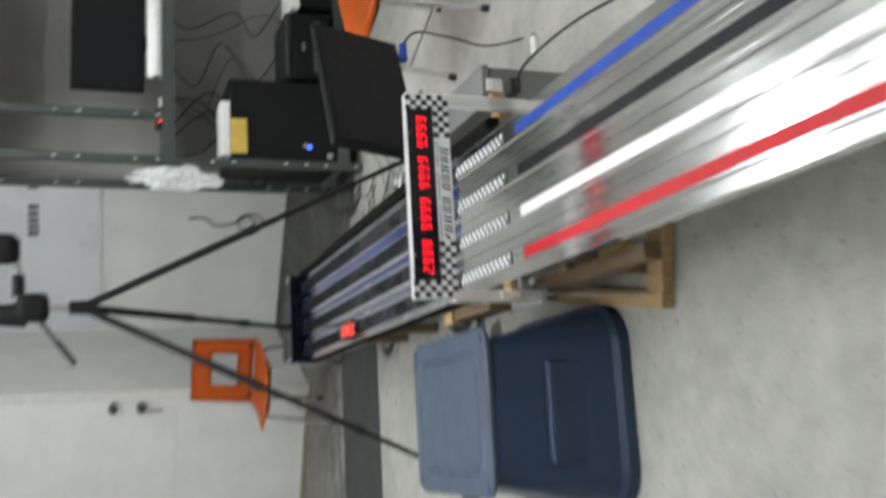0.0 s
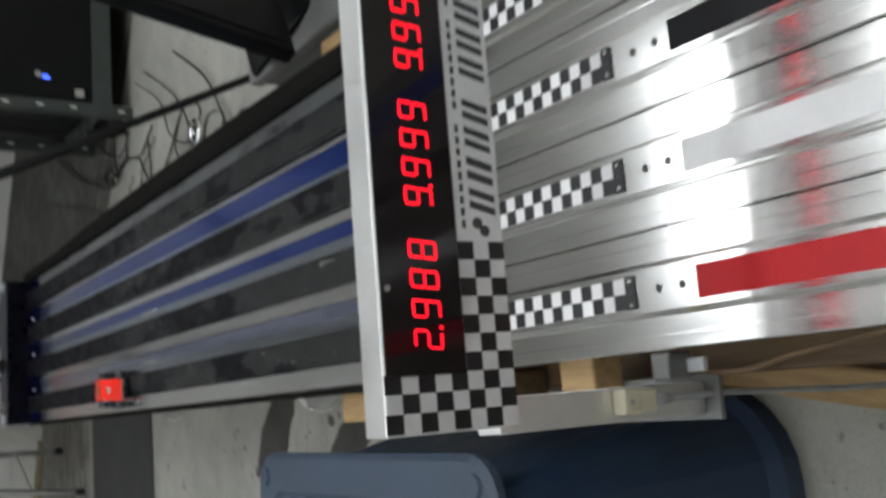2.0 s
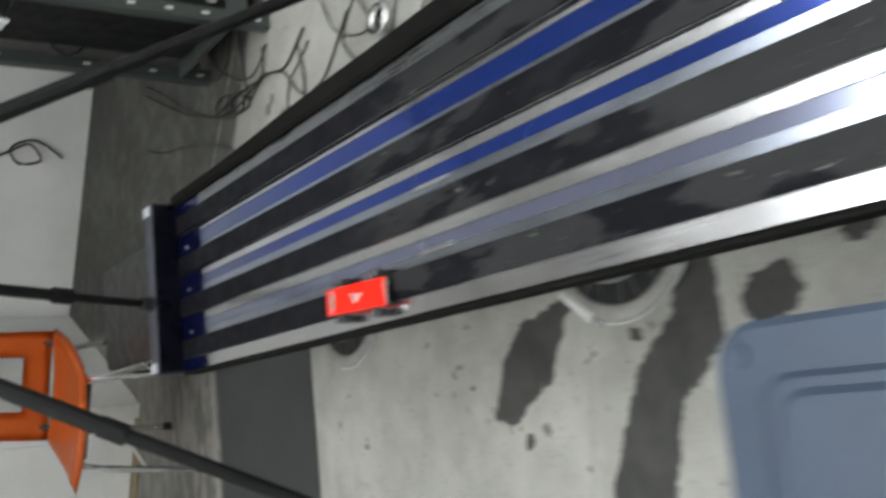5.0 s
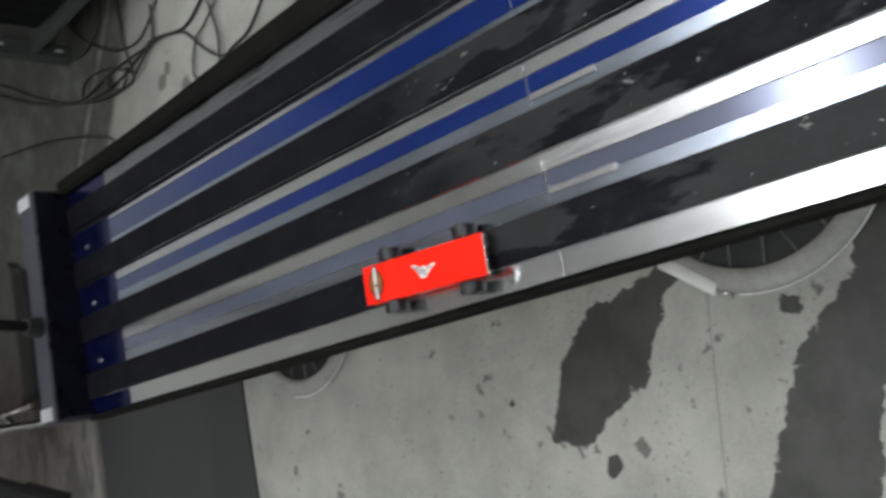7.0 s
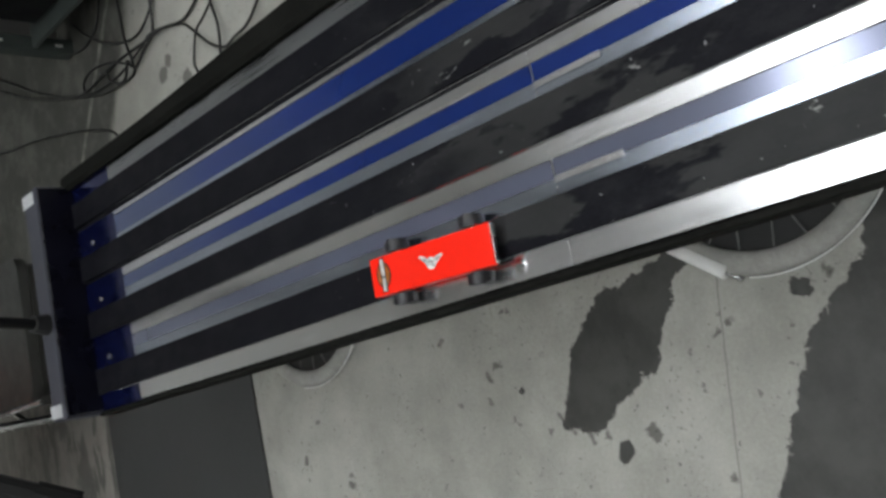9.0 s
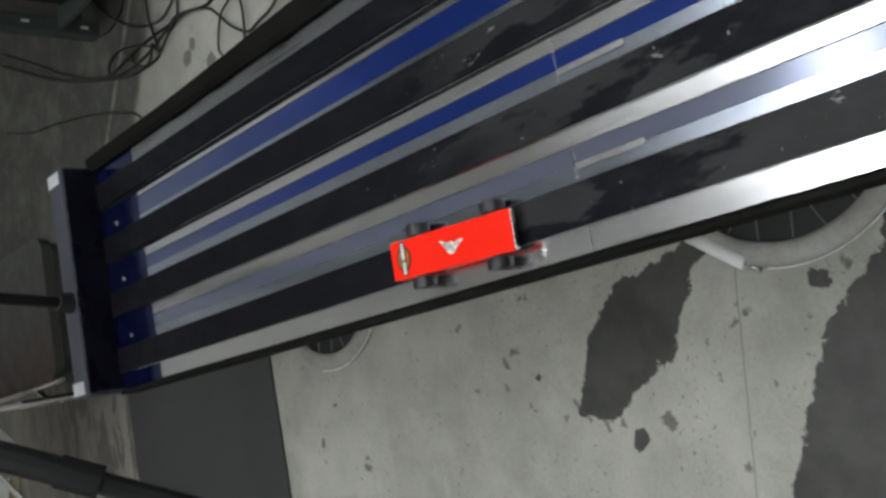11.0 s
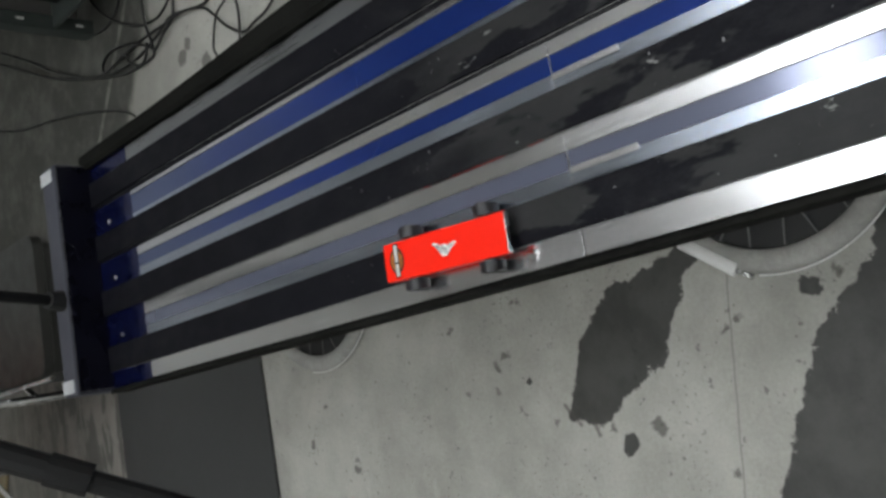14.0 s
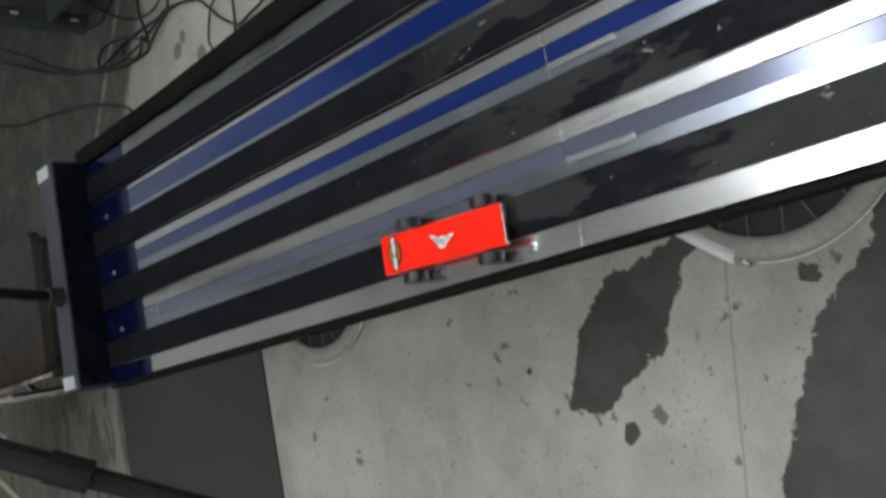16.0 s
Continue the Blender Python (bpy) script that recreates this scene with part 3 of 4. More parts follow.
def track():
    top = thing("race_track", "four-lane aluminium model car race track on wooden blocks", "race track")
    tapes = ["red", "white", "black", "blue"]
    for i, xc in enumerate(LANES):
        for y0, y1 in ((-3.4, -1.55), (-1.549, 0.357), (0.358, 1.424), (1.4252, TRACK_END)):
            lane = part("lane", prism(lane_profile(xc), y0, y1), "alu", top)
            if y1 > 1:
                a, b = max(y0, FELT_FROM) + 0.001, min(y1 - 0.001, STRIP_END)
                # from this lane's guide to the next one on its right: grey and blue painted reflections, pale strip
                z0, z1 = ZR + 0.0002, ZR + 0.0008
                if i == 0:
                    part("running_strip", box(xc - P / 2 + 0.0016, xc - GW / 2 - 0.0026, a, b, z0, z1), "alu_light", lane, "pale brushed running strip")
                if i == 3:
                    part("running_strip", box(xc + GW / 2 + 0.0026, xc + P / 2 - 0.0016, a, b, z0, z1), "alu_dim", lane, "running strip with a dim reflection painted in")
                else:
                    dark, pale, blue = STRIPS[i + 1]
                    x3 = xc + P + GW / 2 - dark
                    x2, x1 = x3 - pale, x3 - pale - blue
                    part("running_strip", box(xc + GW / 2 + 0.0026, x1 - 0.0003, a, b, z0, z1), "alu_grey", lane, "running strip with a grey reflection painted in")
                    part("reflection_strip", box(x1, x2 - 0.0019, a, b, z0, z1 + 0.0001), "reflected_blue", lane, "blue reflection painted on the running surface")
                    part("film_edge", box(x2 - 0.0018, x2 - 0.0002, a, b, z0, z1 - 0.0002), "letter", lane, "thin dark seam line along the painted reflection")
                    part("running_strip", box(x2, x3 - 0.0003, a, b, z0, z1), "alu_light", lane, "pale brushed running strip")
        cover = part("brake_cover", box(xc - GW / 2 - 0.0024, xc + GW / 2 + 0.0024, FELT_FROM, TRACK_END - 0.001, ZR + 0.0010, H + 0.0006, 0.0012, 2), "felt", top, "worn black friction tape")
        if i:
            part("tape_flap", box(xc + GW / 2 - STRIPS[i][0], xc - GW / 2 - 0.0025, FELT_FROM, TRACK_END - 0.001, ZR + 0.0002, ZR + 0.0011), "felt", cover, "black tape lapping onto the running surface")
        part("lane_tape", box(xc - 0.014, xc + 0.014, -3.4, -0.069, H - 0.0008, H - 0.0002), tapes[i], top, tapes[i] + " lane tape")
        strip = part("finish_strip", box(xc - 0.0142, xc + 0.0142, 0.013, FELT_FROM - 0.001, H - 0.0008, H - 0.0002), "strip_white", top, "black and white chequered finish strip")
        for k in range(24):
            part_shared("black_check", CHECK, "print_black", strip, (xc - 0.0071 + (k % 2) * 0.0142, 0.013 + (k + 0.5) * 0.01433, H + 0.00005))
        sensor = part("sensor_block", box(xc - 0.0150, xc + 0.0150, 0.0, 0.0125, H - 0.0008, H + 0.0010, 0.0004, 1), "print_black", top, "black lane sensor block")
        for dx in (-0.0105, 0, 0.0105):
            part("sensor_eye", rod((xc + dx, 0.006, H + 0.0008), (xc + dx, 0.006, H + 0.0014), 0.0016 if dx else 0.0012, n=10), "silver" if dx else "hole", sensor)
        for yh in (-0.0265, -0.053):
            part("bolt_hole", rod((xc, yh, H - 0.0009), (xc, yh, H - 0.0004), 0.0036, n=16), "hole", top)
    # splice strips on the running surfaces past the joint
    for xs in (-0.1215, -0.0190):
        part("splice_strip", box(xs, xs + 0.0075, 1.335, 1.4235, ZR + 0.0010, ZR + 0.0030, 0.0009, 2), "alu_light", top, "thin raised splice strip")
    for xa, xb in ((-0.134, -0.0745), (-0.029, 0.024), (0.0755, 0.126), (0.1810, 0.2085), (-0.2085, -0.181)):
        part("joint_lip", box(xa, xb, 1.4238, 1.4247, ZR + 0.0003, ZR + 0.0012), "alu_light", top, "bright edge of the joint") if -0.15 < xa < 0.1 else None
        # the stop board mirrored in the metal, painted as dark blue pieces
        part("end_film", box(xa - 0.001, xb + 0.001, STRIP_END + 0.0005, TRACK_END - 0.0005, ZR + 0.0002, ZR + 0.0009), "end_blue", top, "stop board's dark blue reflection painted on the metal")
    # side rails
    bm = None
    own = bmesh.new()
    n = 40
    rows = []
    for k in range(n + 1):
        y = 0.1 + (TRACK_END + 0.02 - 0.1) * k / n
        bulge = 0.014 * math.sin(math.pi * min(max((y - 0.3) / 2.0, 0), 1)) + 0.002 * noise.noise(Vector((0, y * 3, 0)))
        x1 = 0.246 + bulge
        rows.append([own.verts.new(p) for p in ((0.2105, y, ZR - 0.028), (0.2105, y, H + 0.002), (0.218, y, H + 0.007), (x1 - 0.008, y, H + 0.005), (x1, y, H - 0.004), (x1, y, ZR - 0.028))])
    for a, b in zip(rows, rows[1:]):
        for j in range(6):
            own.faces.new((a[j], a[(j + 1) % 6], b[(j + 1) % 6], b[j]))
    own.faces.new(rows[0])
    own.faces.new(rows[-1])
    part("side_rail", own, "foam", top, "soft black edging rail")
    part("side_rail", box(-0.2185, -0.2105, 0.24, TRACK_END + 0.02, ZR - 0.034, ZR + 0.001, 0.002), "foam", top, "soft black edging rail")
    # stop board
    board = part("stop_board", box(-0.214, 0.222, TRACK_END + 0.010, TRACK_END + 0.070, 0.335, 0.472, 0.003), "endboard", top, "grey-blue stop board across the track's end")
    part("stop_pad", box(-0.2085, 0.2165, TRACK_END + 0.0015, TRACK_END + 0.0095, 0.36, 0.471, 0.002), "endblack", board, "black padded inner face")
    for xs in (-0.196, 0.204):
        part("corner_tape", box(xs - 0.012, xs + 0.012, TRACK_END + 0.022, TRACK_END + 0.072, 0.4722, 0.4736, 0.0005, 1), "cable_grey", board, "piece of pale tape")
    # steel studs added where the metal glints before the stop board
    for xs in (-0.118, -0.012, 0.094):
        part("end_screw", rod((xs, TRACK_END - 0.055, ZR + 0.0008), (xs, TRACK_END - 0.055, ZR + 0.0040), 0.0055, 0.004, 12), "steel", top, "small steel stud standing in for a glint")


def supports():
    for y0, y1, xl, xr in ((0.556, 0.626, -0.258, 0.30), (0.105, 0.155, -0.240, 0.31)):
        b = part("wooden_block", box(xl, xr, y0, y1, 0.335, 0.3752, 0.003), "wood")
        tagged(b, "pale pine board across under the track", "wooden block", group="track blocks")
    for xs, y0, y1, z0, z1 in ((-0.252, 0.276, 0.555, 0.290, 0.366), (-0.234, -0.42, 0.54, 0.245, 0.289), (0.19, -0.42, 0.64, 0.245, 0.334)):
        b = part("wooden_beam", box(xs, xs + 0.04, y0, y1, z0, z1, 0.004), "wood_dark")
        tagged(b, "brown wooden beam lying along under the track", "wooden beam", group="track beams")
    for y0 in (0.0, 0.50):
        s = thing("trestle", "rough brown wooden trestle under the track", "trestle", group="trestles")
        for xs in (-0.19, 0.15):
            part("leg", box(xs, xs + 0.038, y0, y0 + 0.045, 0, 0.2445, 0.004), "wood_dark", s)
        part("cross_board", box(-0.1515, 0.1495, y0 + 0.002, y0 + 0.042, 0.16, 0.2445, 0.004), "wood_dark", s)
    base = thing("wooden_pallet", "pale wooden pallet boards on the floor under the track", "pallet", pose(-0.276, -0.06, 0, 0, 0, -9.5))
    part("long_board", box(-0.022, 0.022, -0.02, 0.62, 0, 0.04, 0.004), "wood", base)
    part("cross_board", box(0.0225, 0.30, -0.02, 0.055, 0, 0.038, 0.004), "wood", base)
    y = part("yellow_cloth", box(-0.15, -0.04, 0.09, 0.24, 0.0, 0.045, 0.02, 3), "yellow")
    tagged(y, "folded yellow cloth on the floor under the track", "cloth")
    for y0 in (1.72, 2.14):
        s = thing("trestle", "low wooden trestle under the far track end", "trestle", group="trestles")
        for xs in (-0.16, 0.122):
            part("leg", box(xs, xs + 0.038, y0, y0 + 0.05, 0, 0.3752, 0.004), "wood_dark", s)


# ---- finish timer ----
SEG = {"0": "abcdef", "2": "abged", "8": "abcdefg", "9": "abcdfg"}


def timer():
    W, V, s = 0.5175, 0.1105, 0.0138
    v = Vector((0, 0.007, 0.1103)).normalized()
    w = Vector((1, 0, 0)).cross(v)
    m = Matrix(((1, v.x, w.x, -0.2605), (0, v.y, w.y, -0.0205), (0, v.z, w.z, 0.5695), (0, 0, 0, 1)))
    t = thing("finish_timer", "aluminium finish gate with red lit lane times and chequered front", "race timer", m)
    part("case", box(0, W, 0, V, -0.034, 0, 0.0012), "alu_case", t, "brushed aluminium case")
    front = part("front_print", box(0.001, W - 0.001, 0.001, V - 0.001, 0.0004, 0.0012), "print_white", t, "white front with printed black checks")
    check = mesh("printed_check", box(-s / 2, s / 2, -s / 2, s / 2, -0.0001, 0.0001), "print_black")
    for i in range(37):
        for j in range(8):
            border = i < 3 or i > 33
            low = j < 3 and (i < 10 or i > 28)
            if (i + j) % 2 and (border or low):
                part_shared("printed_check", check, "print_black", front, (0.002 + (i + 0.5) * s, 0.0005 + (j + 0.5) * s, 0.0014))
    decal = part("name_plate", box(0.140, 0.401, 0.0015, 0.0418, 0.0015, 0.0021, 0.0002, 1), "print_white", front, "white plate with bold slanted dark lettering")
    bm = None
    own = bmesh.new()
    for k, (a, wd) in enumerate(((0.160, 0.020), (0.183, 0.022), (0.209, 0.019), (0.231, 0.019), (0.266, 0.019), (0.288, 0.020), (0.311, 0.021), (0.335, 0.019), (0.357, 0.020))):
        b0, b1, sl, st = 0.006, 0.0285, 0.006, 0.0062
        quads = [[(a + wd * p, b0), (a + wd * q, b0), (a + wd * q + sl, b1), (a + wd * p + sl, b1)] for p, q in ((0.0, 0.28), (0.50, 0.78))]
        for q in quads:
            lo = [own.verts.new((x, y, 0.0021)) for x, y in q]
            hi = [own.verts.new((x, y, 0.0026 + 0.00001 * k)) for x, y in q]
            own.faces.new(hi)
            for i in range(4):
                own.faces.new((lo[i], lo[(i + 1) % 4], hi[(i + 1) % 4], hi[i]))
    part("lettering", own, "letter", decal, "bold slanted dark lettering")
    bm = None
    for k in range(26):
        if k in (9, 18):
            continue
        bm = box(0.150 + k * 0.0093, 0.150 + k * 0.0093 + 0.0062, 0.0335, 0.0368, 0.0021, 0.0024, bm=bm)
    part("small_print", bm, "letter", decal, "line of small print")
    for k in range(2):
        part("crest", rod((0.148 + k * 0.006, 0.017 + k * 0.006, 0.0021), (0.148 + k * 0.006, 0.017 + k * 0.006, 0.0025), 0.0045, n=10), "letter", decal)
    win = part("display_window", box(3.05 * s, W - 3.0 * s, 3.0 * s + 0.0015, V - 0.0012, 0.0016, 0.0030, 0.0003, 1), "window", t, "smoked dark display window")
    for xc, text in zip(LANES, ("2988", "9999", "9999", "9999")):
        u0 = xc + 0.2605 - 0.0425
        for k, ch in enumerate(text):
            bm = None
            a, b, hh, st = u0 + k * 0.0218, 0.0615, 0.0117, 0.0017
            wd = 0.0118

            def bar(x0, y0, x1, y1, bm):
                sh = lambda y: (y - b) * 0.10
                own = bmesh.new()
                pts = [(x0, y0), (x1, y0), (x1, y1), (x0, y1)]
                lo = [own.verts.new((x + sh(y), y, 0.0030)) for x, y in pts]
                hi = [own.verts.new((x + sh(y), y, 0.0036)) for x, y in pts]
                own.faces.new(hi)
                own.faces.new(lo[::-1])
                for i in range(4):
                    own.faces.new((lo[i], lo[(i + 1) % 4], hi[(i + 1) % 4], hi[i]))
                return join(bm, own)

            g = 0.0009
            place = {"a": (g, 2 * hh - st, wd - g, 2 * hh), "g": (g, hh - st / 2, wd - g, hh + st / 2), "d": (g, 0, wd - g, st),
                     "f": (-st / 2, hh + g, st / 2, 2 * hh - g), "b": (wd - st / 2, hh + g, wd + st / 2, 2 * hh - g),
                     "e": (-st / 2, g, st / 2, hh - g), "c": (wd - st / 2, g, wd + st / 2, hh - g)}
            for seg in SEG[ch]:
                x0, y0, x1, y1 = place[seg]
                part("lit_segment", bar(a + x0, b + y0, a + x1, b + y1, None), "digit", win)
            if k == 0:
                part("lit_point", bar(a + wd + 0.0022, b - 0.0006, a + wd + 0.0046, b + 0.002, None), "digit", win)
    for u in (0.105, W - 0.105):
        part("screw", rod((u, V - 0.006, 0.0012), (u, V - 0.006, 0.0040), 0.0033, 0.0026, 12), "steel", t)
    # uprights, base plates and plugs
    for side in (-1, 1):
        x0 = -0.267 if side < 0 else 0.238
        up = part("upright", box(x0, x0 + 0.029, 0.004, 0.034, 0.3345, 0.5685, 0.001), "alu_case", None)
        up.parent = t
        up.matrix_basis = m.inverted()
        pl = part("base_plate", box(x0 - 0.006, x0 + 0.035, -0.012, 0.20, 0.328, 0.3342, 0.001), "plate", None, "grey metal base plate")
        pl.parent = t
        pl.matrix_basis = m.inverted()
    socket = thing("cable_socket", "small ivory plug box screwed to the upright", "plug box", pose(-0.2505, 0.0038, 0.43))
    part("shell", box(-0.0095, 0.0095, -0.014, 0, -0.020, 0.018, 0.002), "ivory", socket)
    part("cover", box(-0.0108, 0.0108, -0.0152, -0.0001, 0.0, 0.020, 0.002), "ivory", socket)
    part("screw", rod((0, -0.0153, 0.011), (0, -0.0162, 0.011), 0.0026), "steel", socket)
    part("plug", rod((0, -0.008, -0.0202), (0, -0.008, -0.042), 0.0052, 0.0042), "cable_grey", socket, smooth=True)
    part("lead", tube([(0, -0.008, -0.042), (0.001, -0.009, -0.10), (-0.002, -0.010, -0.20), (-0.006, -0.012, -0.33), (0.0, -0.03, -0.405), (0.06, -0.06, -0.426), (0.16, -0.05, -0.426)], 0.0030, 8), "cable_grey", socket, "grey cable", smooth=True)
    wire = thing("sensor_wire", "thin brown wire running under the track edge", "wire")
    part("wire_run", tube([(-0.225, 0.01, 0.37), (-0.232, -0.06, 0.362), (-0.222, -0.12, 0.366), (-0.212, -0.2, 0.372), (-0.2, -0.3, 0.37)], 0.0028), "wood_dark", wire, smooth=True)
    clamp = thing("clip", "small clear plastic clip under the track edge", "clip", pose(-0.2235, -0.008, 0.370))
    part("jaw", box(-0.012, 0.0125, -0.010, 0.010, 0.0, 0.032, 0.003), "plate", clamp)
    part("lever", box(-0.006, 0.006, -0.03, -0.0105, 0.004, 0.010, 0.001), "cable_grey", clamp)
    jack = thing("cable_plug", "dark cable connector with a loose lead beside the gate", "plug", pose(0.285, -0.02, 0.375))
    part("body", box(-0.02, 0.02, -0.03, 0.02, 0, 0.03, 0.005), "cable", jack)
    part("lead", tube([(0, -0.03, 0.015), (0.03, -0.12, 0.02), (0.08, -0.3, -0.05), (0.16, -0.5, -0.25), (0.25, -0.75, -0.37)], 0.004), "cable", jack, smooth=True)
    cube = part("wooden_cube", box(0.258, 0.300, 0.05, 0.105, 0.3754, 0.415, 0.003), "wood")
    tagged(cube, "small pale wooden block on the cross board", "wooden block")


# ---- race car ----
def car():
    c = thing("race_car", "fluorescent red wooden block race car with black wheels", "toy car", pose(-0.1597, 1.6090, ZR + 0.0008, 0, 0, -2.2))
    L, w2, top = 0.205, 0.0232, 0.0265
    side = [(-L / 2, 0.0190), (-L / 2, top - 0.0015), (-L / 2 + 0.0015, top), (L / 2 - 0.0015, top), (L / 2, top - 0.002), (L / 2, 0.0125), (L / 2 - 0.004, 0.0105), (-L / 2 + 0.075, 0.0105)]
    bm = prism(side, -w2, w2)
    bm.transform(Matrix.Rotation(radians(90), 4, "Z"))
    bmesh.ops.bevel(bm, geom=[e for e in bm.edges if e.calc_face_angle(0) > 0.5], offset=0.0008, segments=2, affect="EDGES")
    bd = part("body", bm, "car_red", c, "glossy fluorescent red block body")
    under = prism([(-L / 2 + 0.010, 0.0088), (-L / 2 + 0.010, 0.0180), (-L / 2 + 0.070, 0.0100), (-L / 2 + 0.070, 0.0088)], -w2 + 0.003, w2 - 0.003)
    under.transform(Matrix.Rotation(radians(90), 4, "Z"))
    part("chassis", under, "car_black", c, "black lower block")
    for y in (-0.0690, 0.0590):
        part("axle", rod((-0.0405, y, 0.0152), (0.0405, y, 0.0152), 0.0012), "steel", c)
        for sx in (-1, 1):
            bm = rod((sx * 0.0265, y, 0.0152), (sx * 0.0380, y, 0.0152), 0.0151, 0.0151, 28)
            bmesh.ops.bevel(bm, geom=[e for e in bm.edges if e.calc_face_angle(0) > 1], offset=0.0016, segments=3, affect="EDGES")
            wheel = part("wheel", bm, "car_black", c, "black plastic wheel", smooth=False)
            part("hub", rod((sx * 0.0379, y, 0.0152), (sx * 0.0395, y, 0.0152), 0.0062, 0.005, 16), "car_black", wheel)
            part("axle_head", rod((sx * 0.0234, y, 0.0152), (sx * 0.0262, y, 0.0152), 0.0032, n=12), "steel", wheel)
    # silver winged emblem: round field, two wings, dark ornament lines
    z = top + 0.0002
    m = Matrix.Translation((-0.001, -0.006, 0.0)) @ Matrix.Rotation(radians(-6), 4, "Z") @ Matrix.Diagonal((0.66, 0.92, 1, 1))
    own = plate([(0.0110 * math.cos(a) - 0.001, 0.0095 * math.sin(a)) for a in (2 * math.pi * k / 20 for k in range(20))], z, z + 0.0004)
    own.transform(m)
    em = part("wing_emblem", own, "silver", bd, "small silver winged emblem")
    for sy in (-1, 1):
        own = plate([(0.004, sy * 0.006), (0.010, sy * 0.010), (0.0135, sy * 0.0215), (0.0105, sy * 0.0245), (0.0075, sy * 0.0200), (0.000, sy * 0.0130), (-0.004, sy * 0.0085)], z + 0.00005, z + 0.0005)
        own.transform(m @ Matrix.Diagonal((1, 0.92, 1, 1)))
        part("wing", own, "silver", em)
        own = plate([(0.0045, sy * 0.009), (0.0085, sy * 0.0165), (0.0076, sy * 0.0168), (0.0030, sy * 0.0098)], z + 0.0005, z + 0.0007)
        own.transform(m)
        part("feather_line", own, "letter", em)
    own = plate([(0.0015, -0.005), (0.0028, 0.0052), (0.0012, 0.0055), (0.0002, -0.0046)], z + 0.0004, z + 0.0006)
    own.transform(m)
    part("emblem_line", own, "letter", em)
    # black and orange shield with a white bar
    ring_out = [(0.0155 * math.cos(a), 0.0128 * math.sin(a)) for a in (2 * math.pi * k / 24 for k in range(24))]
    at = Matrix.Translation((0.0005, 0.0785, 0))
    own = plate(ring_out, z, z + 0.0004)
    own.transform(at)
    sh = part("shield_emblem", own, "print_black", bd, "black and orange shield emblem")
    own = plate([(x * 0.84, y * 0.80) for x, y in ring_out], z + 0.0004, z + 0.0006)
    own.transform(at)
    part("shield_field", own, "badge", sh)
    own = box(-0.0205, 0.0205, -0.0044, 0.0044, z + 0.0006, z + 0.0009)
    own.transform(at)
    part("bar", own, "print_black", sh)
    own = None
    for k in range(15):
        if k != 6:
            own = box(-0.0189 + k * 0.00253, -0.0189 + k * 0.00253 + 0.0019, -0.0026, 0.0026, z + 0.0009, z + 0.0011, bm=own)
    own.transform(at)
    part("bar_print", own, "paper", sh)
    part("rear_weight", box(-0.0225, 0.0225, -L / 2 - 0.0016, -L / 2 - 0.0001, 0.0192, 0.0252, 0.0004, 1), "steel", c, "steel weight at the back")
    stop = thing("chrome_bolt", "small shiny bolt head on the running strip", "bolt", pose(-0.1925, 1.494, ZR + 0.0007))
    part("head", rod((0, 0, 0), (0, 0, 0.004), 0.006, 0.005, 10), "chrome", stop)
    part("washer", rod((0, 0, 0), (0, 0, 0.001), 0.008, n=14), "steel", stop)


# ---- storage tote ----
def tote():
    t = thing("storage_tote", "blue plastic storage tote, light on its top painted in", "storage box")
    own = bmesh.new()
    levels = [(0.0, 0.062, 0.06), (0.035, 0.066, 0.065), (0.05, 0.050, 0.06), (0.30, -0.010, 0.055), (0.375, -0.028, 0.05), (0.388, -0.030, 0.05)]
    rows = []
    for z, o, r in levels:
        rows.append([own.verts.new((x, y, z)) for x, y in rounded(-0.76 - o, -0.335 + o + 0.028, 0.225 - o, 0.86 + o, r + max(o, 0))])
    for a, b in zip(rows, rows[1:]):
        for k in range(len(a)):
            own.faces.new((a[k], a[(k + 1) % len(a)], b[(k + 1) % len(a)], b[k]))
    own.faces.new(rows[-1])
    own.faces.new(rows[0][::-1])
    part("body", own, "bin", t, "dark blue plastic body", smooth=False)
    own = bmesh.new()
    x0, x1, y0, y1 = -0.765, -0.298, 0.250, 0.880
    prof = [(0.0, 0.384), (0.0, 0.394), (0.008, 0.400), (0.055, 0.402), (0.062, 0.396), (0.072, 0.396), (0.080, 0.4035), (0.2, 0.4045)]
    rows = [[own.verts.new((x, y, z)) for x, y in rounded(x0 + d, x1 - d, y0 + d, y1 - d, max(0.055 - d * 0.25, 0.02))] for d, z in prof]
    for a, b in zip(rows, rows[1:]):
        for k in range(len(a)):
            own.faces.new((a[k], a[(k + 1) % len(a)], b[(k + 1) % len(a)], b[k]))
    own.faces.new(rows[-1])
    own.faces.new(rows[0][::-1])
    lid = part("lid", own, "lid", t, "lid in a blue paled for top light, raised centre panel")
    for cx, cy in ((x1 - 0.035, y1 - 0.035), (x1 - 0.035, y0 + 0.035), (x0 + 0.035, y1 - 0.035), (x0 + 0.035, y0 + 0.035)):
        part("corner_stud", rod((cx, cy, 0.398), (cx, cy, 0.4045), 0.016, 0.013, 20), "lid", lid)
    part("side_panel", box(-0.68, -0.40, 0.195, 0.24, 0.09, 0.24, 0.012), "bin", t, "raised panel on the side")


